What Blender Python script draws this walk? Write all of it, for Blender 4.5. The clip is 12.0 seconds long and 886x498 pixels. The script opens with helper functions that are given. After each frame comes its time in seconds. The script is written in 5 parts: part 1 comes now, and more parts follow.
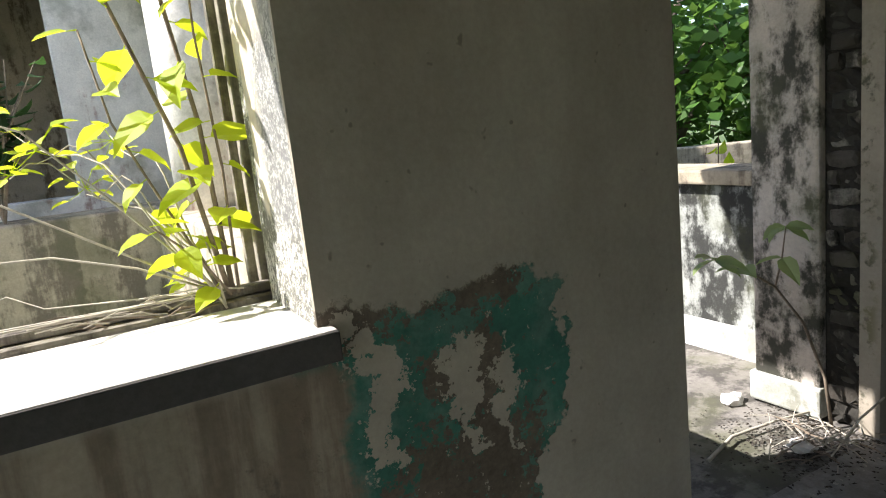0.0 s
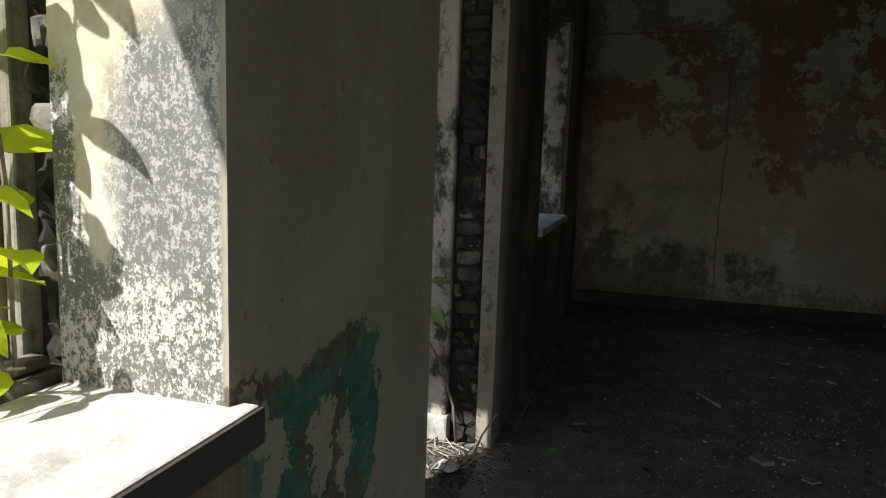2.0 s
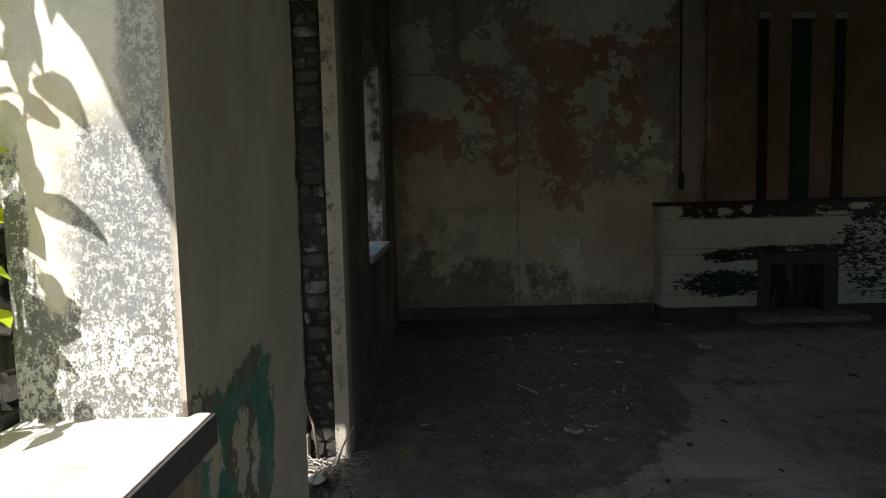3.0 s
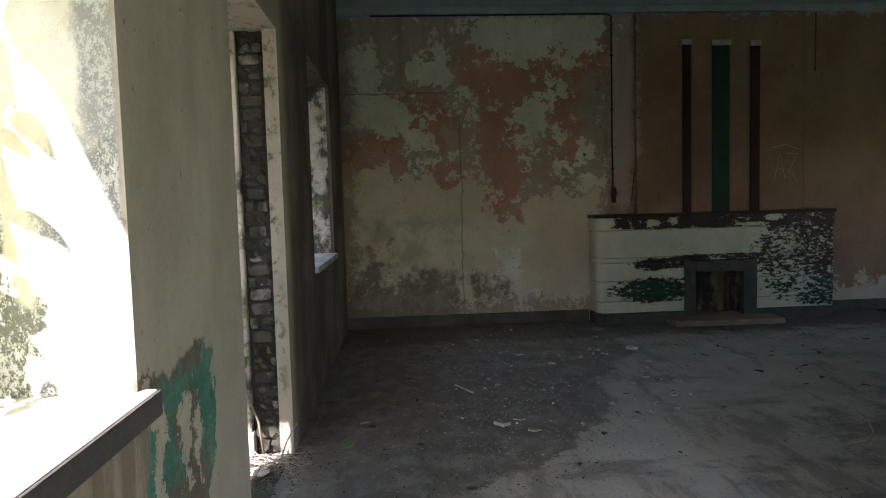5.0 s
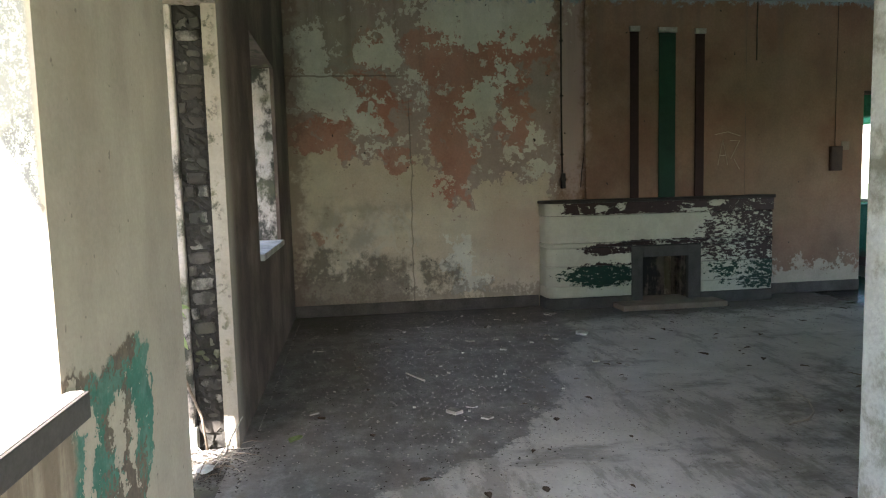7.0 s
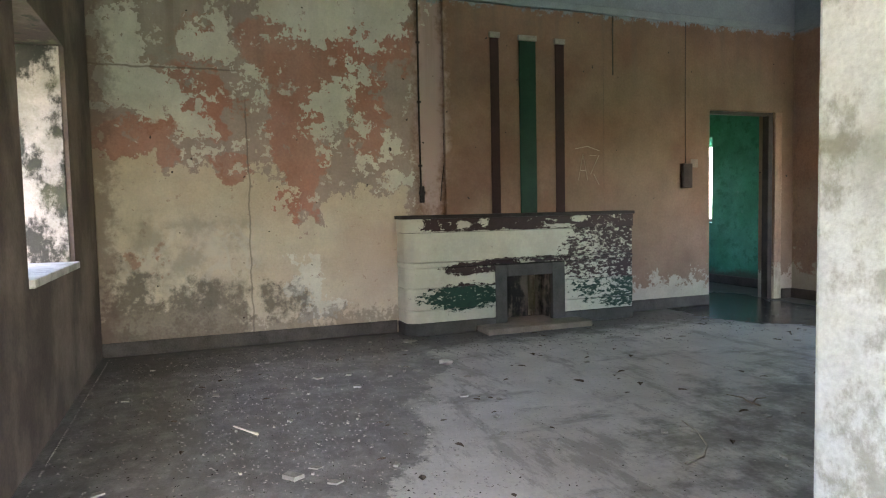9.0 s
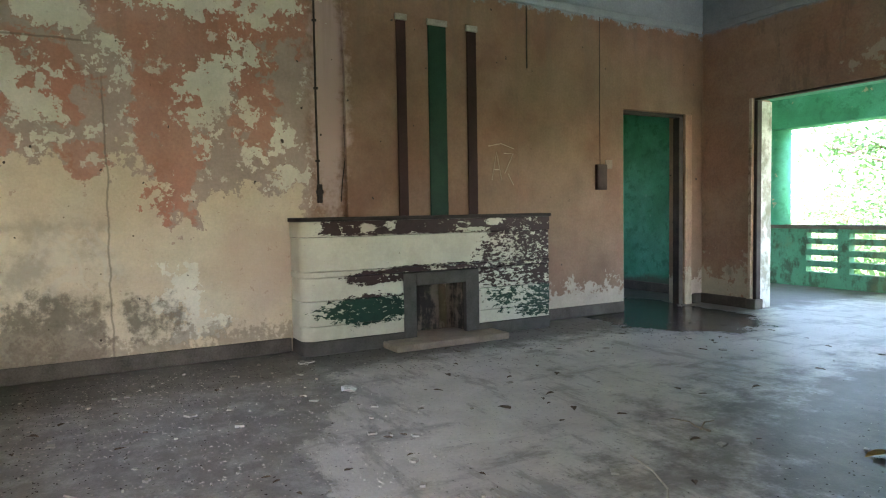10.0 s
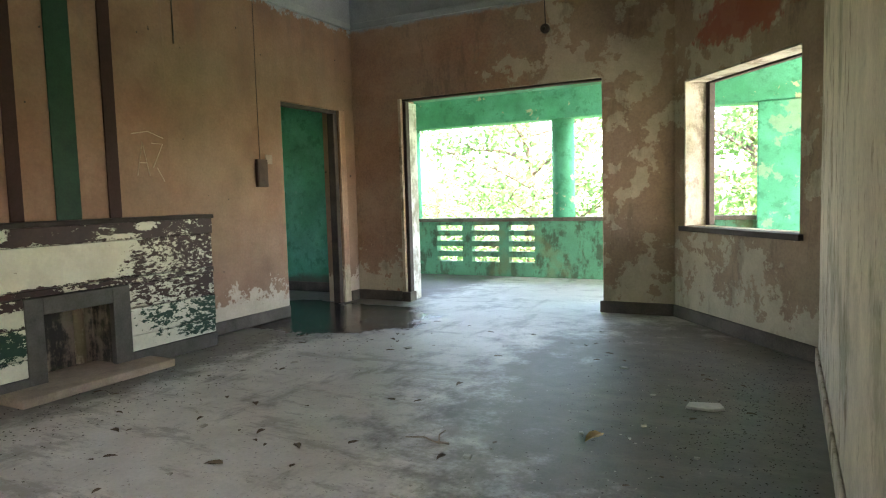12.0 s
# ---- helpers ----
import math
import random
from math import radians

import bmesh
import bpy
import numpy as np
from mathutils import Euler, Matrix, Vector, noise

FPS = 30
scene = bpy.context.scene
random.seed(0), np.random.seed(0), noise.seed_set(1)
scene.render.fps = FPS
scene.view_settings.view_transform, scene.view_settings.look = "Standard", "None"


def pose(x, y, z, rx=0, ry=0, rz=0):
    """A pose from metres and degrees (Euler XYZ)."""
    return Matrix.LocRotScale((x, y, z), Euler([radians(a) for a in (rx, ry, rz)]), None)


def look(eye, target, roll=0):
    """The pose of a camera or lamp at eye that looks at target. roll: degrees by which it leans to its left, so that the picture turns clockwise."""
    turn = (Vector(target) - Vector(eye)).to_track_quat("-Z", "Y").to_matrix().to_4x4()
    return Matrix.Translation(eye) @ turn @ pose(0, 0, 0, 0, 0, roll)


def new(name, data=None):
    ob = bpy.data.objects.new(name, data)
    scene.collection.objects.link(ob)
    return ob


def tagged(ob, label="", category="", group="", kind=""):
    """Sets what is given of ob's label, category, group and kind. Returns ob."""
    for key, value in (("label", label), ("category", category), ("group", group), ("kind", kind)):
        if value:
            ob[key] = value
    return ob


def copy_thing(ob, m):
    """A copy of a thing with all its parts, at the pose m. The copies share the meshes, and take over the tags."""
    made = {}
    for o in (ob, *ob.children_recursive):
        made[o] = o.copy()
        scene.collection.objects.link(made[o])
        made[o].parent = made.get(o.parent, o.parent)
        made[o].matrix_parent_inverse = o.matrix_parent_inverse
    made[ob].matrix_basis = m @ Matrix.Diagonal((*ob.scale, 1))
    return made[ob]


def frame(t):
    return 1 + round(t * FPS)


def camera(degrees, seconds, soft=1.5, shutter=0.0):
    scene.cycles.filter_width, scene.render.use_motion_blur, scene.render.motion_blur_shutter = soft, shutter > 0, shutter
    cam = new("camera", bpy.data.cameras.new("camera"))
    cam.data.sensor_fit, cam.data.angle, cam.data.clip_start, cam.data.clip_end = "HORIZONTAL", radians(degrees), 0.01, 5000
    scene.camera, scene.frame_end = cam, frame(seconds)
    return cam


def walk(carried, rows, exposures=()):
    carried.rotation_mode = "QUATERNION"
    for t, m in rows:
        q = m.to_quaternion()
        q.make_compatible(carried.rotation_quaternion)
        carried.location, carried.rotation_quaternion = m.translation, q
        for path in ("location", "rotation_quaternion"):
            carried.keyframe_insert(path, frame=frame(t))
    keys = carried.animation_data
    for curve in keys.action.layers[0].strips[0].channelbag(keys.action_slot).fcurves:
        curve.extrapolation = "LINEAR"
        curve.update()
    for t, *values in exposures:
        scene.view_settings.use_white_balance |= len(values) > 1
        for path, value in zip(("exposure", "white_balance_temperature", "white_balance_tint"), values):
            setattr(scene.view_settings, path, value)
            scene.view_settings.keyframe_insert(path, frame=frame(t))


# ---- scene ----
cam = camera(68.0, 12.0, soft=1.1)
PATH = [
    (0, (0.719, 1.736, 1.301), (1.662, 3.462, 0.941), -6.2),
    (0.5, (0.628, 1.911, 1.289), (1.765, 3.515, 0.922), -3.6),
    (1, (0.514, 2.139, 1.303), (1.775, 3.656, 0.968), -3.5),
    (1.5, (0.384, 2.286, 1.348), (2.038, 3.362, 1.02), -0.2),
    (2, (0.235, 2.371, 1.332), (2.136, 2.935, 1.071), 1.9),
    (2.5, (0.055, 2.454, 1.354), (2.03, 2.732, 1.215), -2.5),
    (3, (-0.167, 2.455, 1.369), (1.826, 2.458, 1.195), -1.4),
    (3.2, (-0.241, 2.449, 1.382), (1.749, 2.387, 1.192), -1.3),
    (4.8, (-0.509, 2.331, 1.374), (1.484, 2.269, 1.209), -1.7),
    (5, (-0.498, 2.32, 1.37), (1.494, 2.2, 1.233), -1.6),
    (5.5, (-0.504, 2.286, 1.369), (1.473, 2.038, 1.194), -1.8),
    (6, (-0.503, 2.296, 1.378), (1.475, 2.057, 1.21), -1.6),
    (6.5, (-0.451, 2.327, 1.361), (1.528, 2.083, 1.206), -1.2),
    (7, (-0.411, 2.326, 1.367), (1.561, 2.053, 1.183), -1.5),
    (7.2, (-0.4, 2.315, 1.36), (1.551, 1.978, 1.078), -1.6),
    (8.8, (0.261, 2.14, 1.294), (2.171, 1.562, 1.156), -0.4),
    (9, (0.327, 2.123, 1.269), (2.198, 1.427, 1.145), -1.2),
    (9.5, (0.718, 2.017, 1.229), (2.502, 1.116, 1.147), -2.3),
    (10, (1.022, 1.888, 1.228), (2.765, 0.914, 1.116), -1.0),
    (10.5, (1.379, 1.842, 1.25), (2.885, 0.533, 1.11), -1.1),
    (11, (1.583, 1.82, 1.216), (2.937, 0.354, 1.079), -1.5),
    (11.5, (1.745, 1.801, 1.228), (2.867, 0.155, 1.049), -0.9),
    (12, (1.84, 1.873, 1.297), (2.768, 0.109, 1.139), -1.6),
]
EXPOSURES = [(0.0, 1.2, 6600, 15), (1.0, 1.0, 6600, 14), (1.6, 0.55, 6500, 12), (2.4, 0.65, 6500, 13), (3.0, 0.9, 6500, 14), (5.0, 2.4, 6600, 18),
             (5.6, 3.15, 6600, 19), (7.0, 3.35, 6600, 19), (8.8, 4.2, 6800, 25), (9.5, 4.45, 6800, 25), (10.5, 4.45, 7350, 22), (12.0, 4.5, 7900, 24)]
walk(cam, [(t, look(eye, target, roll)) for t, eye, target, roll in PATH], EXPOSURES)

# ---- world and sun ----
world = bpy.data.worlds.new("sky")
scene.world = world
world.use_nodes = True
wt = world.node_tree
sky = wt.nodes.new("ShaderNodeTexSky")
sky.sky_type, sky.sun_disc = "NISHITA", False
SUN_FROM = Vector((-0.95, 0.45, 1.05)).normalized()
sky.sun_elevation = math.asin(SUN_FROM.z)
sky.sun_rotation = math.atan2(SUN_FROM.x, SUN_FROM.y)
wt.links.new(sky.outputs[0], wt.nodes["Background"].inputs[0])
wt.nodes["Background"].inputs[1].default_value = 0.15
sun = new("sun", bpy.data.lights.new("sun", "SUN"))
sun.data.energy, sun.data.angle, sun.data.color = 5.0, radians(0.6), (1.0, 0.98, 0.95)
sun.matrix_world = look((0, 0, 20), Vector((0, 0, 20)) - SUN_FROM)

# ---- plan, in metres ----
NY, EX, SY, WX = 2.966, 6.796, -5.167, 1.63     # inner faces of the large room's walls
NT = 0.50                                       # thickness of the outer wall
SILL, HEAD = 0.94, 2.47
TOP = 4.25
W1L, W1R = -1.3, 1.09                           # first window
D1L, D1R, D1T = 2.13, 3.14, 2.33                # doorway to the terrace
W2L, W2R = 4.30, 5.70                           # second window
OPL, OPR, OPT = 3.60, 6.07, 2.51                # wide opening to the veranda
DRN, DRS, DRT = -3.81, -4.85, 2.40              # green room's doorway
PY = -7.9                                       # veranda parapet


# ---- node helpers ----
class Mat:
    """A small builder of node materials; values are sockets or numbers."""

    def __init__(self, name, rough=0.85):
        self.m = bpy.data.materials.new(name)
        self.m.use_nodes = True
        self.t = self.m.node_tree
        self.b = self.t.nodes["Principled BSDF"]
        self.b.inputs["Roughness"].default_value = rough
        self.geo = self.t.nodes.new("ShaderNodeNewGeometry")
        sep = self.t.nodes.new("ShaderNodeSeparateXYZ")
        self.t.links.new(self.geo.outputs["Position"], sep.inputs[0])
        self.x, self.y, self.z = sep.outputs

    def put(self, socket, value):
        if hasattr(value, "is_linked"):
            self.t.links.new(value, socket)
        elif isinstance(value, (tuple, list)) and len(value) == 3 and socket.type == "RGBA":
            socket.default_value = (*value, 1)
        else:
            socket.default_value = value

    def op(self, kind, a, b=0.0, c=0.0):
        n = self.t.nodes.new("ShaderNodeMath")
        n.operation = kind
        for s, v in zip(n.inputs, (a, b, c)):
            self.put(s, v)
        return n.outputs[0]

    def add(self, a, b): return self.op("ADD", a, b)
    def sub(self, a, b): return self.op("SUBTRACT", a, b)
    def mul(self, a, b): return self.op("MULTIPLY", a, b)
    def mx(self, a, b): return self.op("MAXIMUM", a, b)
    def mn(self, a, b): return self.op("MINIMUM", a, b)

    def noise(self, scale, detail=5.0, rough=0.6, stretch=(1, 1, 1), shift=0.0, warp=0.0):
        mp = self.t.nodes.new("ShaderNodeMapping")
        self.t.links.new(self.geo.outputs["Position"], mp.inputs[0])
        mp.inputs["Location"].default_value = (shift, shift * 1.7, shift * 0.6)
        mp.inputs["Scale"].default_value = stretch
        n = self.t.nodes.new("ShaderNodeTexNoise")
        self.t.links.new(mp.outputs[0], n.inputs["Vector"])
        n.inputs["Scale"].default_value, n.inputs["Detail"].default_value = scale, detail
        n.inputs["Roughness"].default_value, n.inputs["Distortion"].default_value = rough, warp
        return n.outputs[0]

    def step(self, v, at, soft=0.02):
        n = self.t.nodes.new("ShaderNodeMapRange")
        n.interpolation_type = "SMOOTHSTEP"
        self.put(n.inputs[0], v)
        n.inputs[1].default_value, n.inputs[2].default_value = at - soft, at + soft
        return n.outputs[0]

    def spot(self, u, v, cu, cv, ru, rv):
        """1 at a patch's middle, 0 at its rim, below 0 outside."""
        a = self.mul(self.sub(u, cu), 1 / ru)
        b = self.mul(self.sub(v, cv), 1 / rv)
        return self.sub(1.0, self.op("SQRT", self.add(self.mul(a, a), self.mul(b, b))))

    def frayed(self, v, amount, shift=0.0, scale=4.0):
        """A coordinate shaken at three scales, for torn edges."""
        f = self.add(self.mul(self.sub(self.noise(scale, 3, 0.5, shift=shift), 0.5), 2.4), self.mul(self.sub(self.noise(scale * 4, 4, 0.6, shift=shift + 4), 0.5), 1.2))
        f = self.add(f, self.mul(self.sub(self.noise(scale * 14, 4, 0.6, shift=shift + 8), 0.5), 0.5))
        return self.add(v, self.mul(f, amount))

    def spots(self, u, v, places):
        """The highest of several patches (cu, cv, ru, rv)."""
        best = None
        for p in places:
            one = self.spot(u, v, *p)
            best = one if best is None else self.mx(best, one)
        return best

    def profile(self, v, lo, hi, top, stops):
        """A height that follows v through (v, height) stops."""
        n = self.t.nodes.new("ShaderNodeValToRGB")
        self.put(n.inputs[0], self.mul(self.sub(v, lo), 1 / (hi - lo)))
        e = n.color_ramp.elements
        for i, (p, h) in enumerate(stops):
            at = (p - lo) / (hi - lo)
            el = e[i] if i < 2 else e.new(at)
            el.position = at
            el.color = (h / top, h / top, h / top, 1)
        return self.mul(n.outputs[0], top)

    def mix(self, f, a, b, blend="MIX"):
        n = self.t.nodes.new("ShaderNodeMix")
        n.data_type, n.blend_type = "RGBA", blend
        for s, v in zip((n.inputs[0], n.inputs[6], n.inputs[7]), (f, a, b)):
            self.put(s, v)
        return n.outputs[2]

    def vary(self, colour, amount=0.25, scale=3.0, fine=60.0):
        """Two scales of lightness: broad clouds and grain."""
        f = self.add(self.mul(self.noise(scale, 7, 0.65), 0.58), self.mul(self.noise(fine, 5, 0.7), 0.42))
        g = self.t.nodes.new("ShaderNodeMapRange")
        self.put(g.inputs[0], f)
        g.inputs[1].default_value, g.inputs[2].default_value = 0.35, 0.65
        g.inputs[3].default_value, g.inputs[4].default_value = 1 - amount, 1 + amount
        n = self.t.nodes.new("ShaderNodeVectorMath")
        n.operation = "SCALE"
        self.put(n.inputs[0], colour)
        self.put(n.inputs["Scale"], g.outputs[0])
        if not hasattr(colour, "is_linked"):
            n.inputs[0].default_value = colour
        return n.outputs[0]

    def done(self, colour, bump=None, strength=0.4, distance=0.01, rough=None):
        self.put(self.b.inputs["Base Color"], colour)
        if bump is not None:
            n = self.t.nodes.new("ShaderNodeBump")
            n.inputs["Strength"].default_value, n.inputs["Distance"].default_value = strength, distance
            self.put(n.inputs["Height"], bump)
            self.t.links.new(n.outputs[0], self.b.inputs["Normal"])
        if rough is not None:
            self.put(self.b.inputs["Roughness"], rough)
        return self.m


def plain(name, colour, rough=0.8, amount=0.2, scale=4.0, fine=70.0, metal=0.0, bump=0.25):
    k = Mat(name, rough)
    k.b.inputs["Metallic"].default_value = metal
    k.b.inputs["Specular IOR Level"].default_value = 0.25
    return k.done(k.vary(colour, amount, scale, fine), k.noise(fine, 4), bump, 0.004)


# ---- materials ----
GREEN, BLUE = (0.035, 0.30, 0.185), (0.27, 0.34, 0.38)


def east_wall_paint():
    k = Mat("peeling_salmon_plaster")
    n1, n2, n3 = k.noise(1.6, 8, 0.65), k.noise(5, 8, 0.62, shift=3), k.noise(20, 6, 0.62, shift=7)
    rag = k.add(k.mul(k.sub(n2, 0.5), 4.0), k.mul(k.sub(n3, 0.5), 2.6))
    fy, fz = k.frayed(k.y, 0.30, 1.0), k.frayed(k.z, 0.30, 31.0)
    soft = k.mul(k.sub(k.noise(2.2, 6, 0.6, shift=13), 0.5), 3.5)
    north = k.step(k.add(k.y, k.mul(rag, 0.06)), 0.0, 0.10)
    # mauve-grey undercoat where the salmon has thinned
    mauve = k.mix(k.step(n1, 0.5, 0.12), (0.42, 0.32, 0.265), (0.38, 0.305, 0.255))
    salmon = k.mix(k.step(k.noise(1.1, 6, shift=5), 0.5, 0.15), (0.45, 0.205, 0.140), (0.44, 0.255, 0.195))
    field = k.spots(fy, fz, ((0.75, 2.95, 1.05, 0.32), (1.25, 2.85, 0.5, 0.55), (1.15, 1.95, 0.22, 0.95), (0.52, 2.35, 0.18, 0.50), (0.50, 2.05, 0.20, 0.30),
                               (2.05, 2.28, 0.32, 0.36), (2.05, 2.85, 0.20, 0.22), (2.62, 1.90, 0.42, 0.22), (1.80, 1.62, 0.16, 0.24), (2.45, 2.55, 0.42, 0.12), (0.9, 2.6, 0.35, 0.3)))
    sal = k.step(k.add(field, k.add(k.mul(soft, 0.35), k.mul(rag, 0.12))), 0.12, 0.10)
    base = k.mix(sal, mauve, salmon)
    brown = k.mix(k.step(n1, 0.5, 0.15), (0.235, 0.132, 0.087), (0.28, 0.18, 0.125))
    brown = k.mix(k.mul(k.step(k.noise(0.8, 6, shift=43), 0.52, 0.1), 0.5), brown, (0.225, 0.17, 0.11))
    col = k.vary(k.mix(north, brown, base), 0.20, 2.2, 40)
    # dirty cream-grey towards the upper corner
    upper = k.step(k.add(k.spot(k.y, k.z, 2.55, 3.0, 0.62, 0.48), k.mul(soft, 0.5)), 0.15, 0.2)
    col = k.mix(k.mul(upper, 0.75), col, k.vary((0.385, 0.335, 0.265), 0.18, 4, 50))
    # pink wash beside the conduit
    col = k.mix(k.mul(k.step(k.add(k.spot(k.y, k.z, -0.17, 2.5, 0.20, 1.7), k.mul(rag, 0.3)), 0.2, 0.25), 0.8), col, (0.52, 0.40, 0.355))
    # the paint's lower rim, bare cream lime plaster beneath
    rim = k.profile(fy, 0.0, 3.0, 2.0, ((0.0, 1.35), (3.0, 1.86), (0.20, 1.46), (0.45, 1.53), (0.70, 1.50), (0.93, 1.34), (0.98, 1.13), (1.28, 1.13), (1.33, 1.60), (1.45, 1.70),
                                         (1.64, 1.66), (1.67, 1.42), (1.88, 1.47), (2.02, 1.66), (2.30, 1.74), (2.75, 1.76)))
    low = k.add(k.sub(rim, fz), k.mul(rag, 0.10))
    lowm = k.mul(k.step(low, 0.0, 0.012), k.step(k.add(k.y, k.mul(rag, 0.07)), 0.09, 0.02))
    cream = k.vary(k.mix(k.step(n1, 0.52, 0.15), (0.62, 0.55, 0.415), (0.57, 0.475, 0.345)), 0.14, 3, 50)
    pinkish = k.step(k.add(k.spot(k.y, k.z, 0.45, 0.85, 0.55, 0.55), k.mul(soft, 0.5)), 0.2, 0.3)
    cream = k.mix(k.mul(pinkish, 0.5), cream, (0.47, 0.36, 0.28))
    col = k.mix(lowm, col, cream)
    # single patches of fallen paint
    patches = k.spots(fy, fz, ((1.00, 3.28, 0.55, 0.36), (0.48, 3.28, 0.50, 0.34), (0.75, 3.35, 0.6, 0.3), (1.95, 2.90, 0.17, 0.17), (2.06, 2.79, 0.10, 0.08), (1.83, 2.72, 0.06, 0.14), (1.57, 2.56, 0.13, 0.11),
                                 (0.86, 2.42, 0.22, 0.15), (0.88, 2.20, 0.15, 0.22), (0.56, 2.60, 0.08, 0.21), (2.55, 2.40, 0.34, 0.17), (2.22, 2.24, 0.18, 0.26), (2.50, 2.17, 0.16, 0.10), (0.50, 1.76, 0.075, 0.085),
                                 (0.27, 1.89, 0.12, 0.10), (0.57, 2.12, 0.08, 0.05), (1.45, 2.31, 0.07, 0.09), (1.46, 1.95, 0.09, 0.06), (1.98, 1.82, 0.09, 0.10), (1.75, 1.90, 0.05, 0.08), (0.20, 1.56, 0.14, 0.07), (1.02, 1.88, 0.05, 0.08),
                                 (1.12, 0.62, 0.14, 0.30), (1.02, 0.32, 0.22, 0.14), (1.60, 2.28, 0.05, 0.07), (2.72, 2.80, 0.20, 0.24)))
    pm = k.step(k.add(patches, k.mul(rag, 0.5)), 0.0, 0.03)
    pm = k.mx(pm, k.step(k.add(k.mx(k.spot(fy, fz, 1.0, 3.25, 0.42, 0.26), k.spot(fy, fz, 0.5, 3.25, 0.36, 0.24)), k.mul(rag, 0.12)), 0.0, 0.03))
    scab = k.mul(k.step(k.add(k.noise(7, 8, 0.68, shift=25), k.mul(soft, 0.03)), 0.605, 0.012), k.mul(north, k.sub(1.0, lowm)))
    pm = k.mx(pm, k.mul(scab, 0.8))
    col = k.mix(pm, col, k.vary(k.mix(k.step(n1, 0.5, 0.1), (0.69, 0.665, 0.565), (0.61, 0.58, 0.48)), 0.13, 4, 50))
    # crumbs of paint still holding in the bare zones
    holds = k.mul(k.step(k.noise(13, 7, 0.7, shift=29), 0.645, 0.015), k.mx(lowm, pm))
    col = k.mix(k.mul(holds, 0.7), col, (0.40, 0.285, 0.22))
    # red ochre rings and the joint between two coats
    red = k.spots(fy, fz, ((2.60, 0.80, 0.13, 0.13), (1.84, 1.63, 0.08, 0.10), (2.42, 2.00, 0.20, 0.10)))
    col = k.mix(k.mul(k.step(k.add(red, k.mul(rag, 0.5)), 0.3, 0.22), 0.75), col, k.vary((0.41, 0.20, 0.135), 0.2, 6, 40))
    seam = k.op("ABSOLUTE", k.sub(k.add(k.z, k.mul(k.sub(n2, 0.5), 0.05)), 2.585))
    seam = k.mul(k.sub(1.0, k.step(seam, 0.008, 0.006)), k.step(k.y, 1.72, 0.05))
    col = k.mix(k.mul(seam, 0.7), col, (0.17, 0.12, 0.09))
    # efflorescence clouds and damp along the foot
    cloud = k.step(k.add(k.spot(k.y, k.z, 2.20, 0.92, 0.62, 0.42), k.mul(soft, 0.5)), 0.15, 0.2)
    ring = k.op("ABSOLUTE", k.sub(k.noise(3.4, 4, 0.5, shift=19, warp=0.6), 0.5))
    col = k.mix(k.mul(k.mul(cloud, k.sub(1.0, k.step(ring, 0.035, 0.03))), 0.75), col, (0.62, 0.57, 0.46))
    col = k.mix(k.mul(k.mul(cloud, k.step(k.noise(4, 6, 0.6, shift=21), 0.5, 0.12)), 0.55), col, (0.25, 0.215, 0.155))
    line = k.op("ABSOLUTE", k.sub(k.add(k.y, k.mul(k.sub(k.noise(3, 6, stretch=(1, 0, 1), shift=8), 0.5), 0.09)), 1.66))
    line = k.mul(k.sub(1.0, k.step(line, 0.007, 0.005)), k.sub(1.0, k.step(k.z, 2.3, 0.2)))
    col = k.mix(k.mul(line, 0.6), col, (0.13, 0.105, 0.08))
    damp = k.spots(fy, fz, ((2.15, 0.50, 0.55, 0.20), (1.45, 0.42, 0.28, 0.22), (2.75, 0.55, 0.2, 0.3)))
    col = k.mix(k.mul(k.step(k.add(damp, k.mul(rag, 0.5)), 0.30, 0.40), 0.7), col, k.vary((0.06, 0.054, 0.042), 0.4, 8, 60))
    foot = k.mul(k.step(k.add(k.sub(0.44, k.z), k.mul(rag, 0.13)), 0.0, 0.05), k.step(k.add(k.y, k.mul(rag, 0.15)), 1.72, 0.06))
    col = k.mix(k.mul(foot, 0.8), col, k.vary((0.215, 0.185, 0.14), 0.3, 5, 40))
    foot2 = k.step(k.add(k.sub(0.24, k.z), k.mul(rag, 0.20)), 0.0, 0.05)
    col = k.mix(k.mul(foot2, 0.6), col, k.vary((0.21, 0.165, 0.125), 0.4, 6, 40))
    # pale salts low on the wall by the doorway
    salt = k.add(k.sub(0.36, k.z), k.mul(rag, 0.25))
    salt = k.mul(k.step(salt, 0.0, 0.04), k.step(k.sub(-2.3, k.y), 0.0, 0.1))
    col = k.mix(k.mul(salt, 0.85), col, k.vary((0.50, 0.435, 0.34), 0.15, 6, 50))
    # damp streaks from the cornice, and a darker brown beside the north corner
    run = k.mul(k.step(k.noise(1.0, 5, stretch=(0, 7, 0.5), shift=2), 0.56, 0.1), k.step(k.z, 2.7, 0.6))
    col = k.mix(k.mul(run, k.sub(0.40, k.mul(pm, 0.3))), col, (0.17, 0.13, 0.10))
    col = k.mix(k.mul(k.step(k.add(k.y, k.mul(rag, 0.12)), 2.82, 0.10), 0.65), col, (0.17, 0.105, 0.08))
    # nail holes
    col = k.mix(k.step(k.noise(17, 1, 0.4, shift=61), 0.80, 0.01), col, (0.06, 0.045, 0.035))
    # blue distemper above the picture rail
    up = k.step(k.add(k.z, k.mul(rag, 0.08)), 3.40, 0.03)
    col = k.mix(up, col, k.vary(BLUE, 0.2, 3, 40))
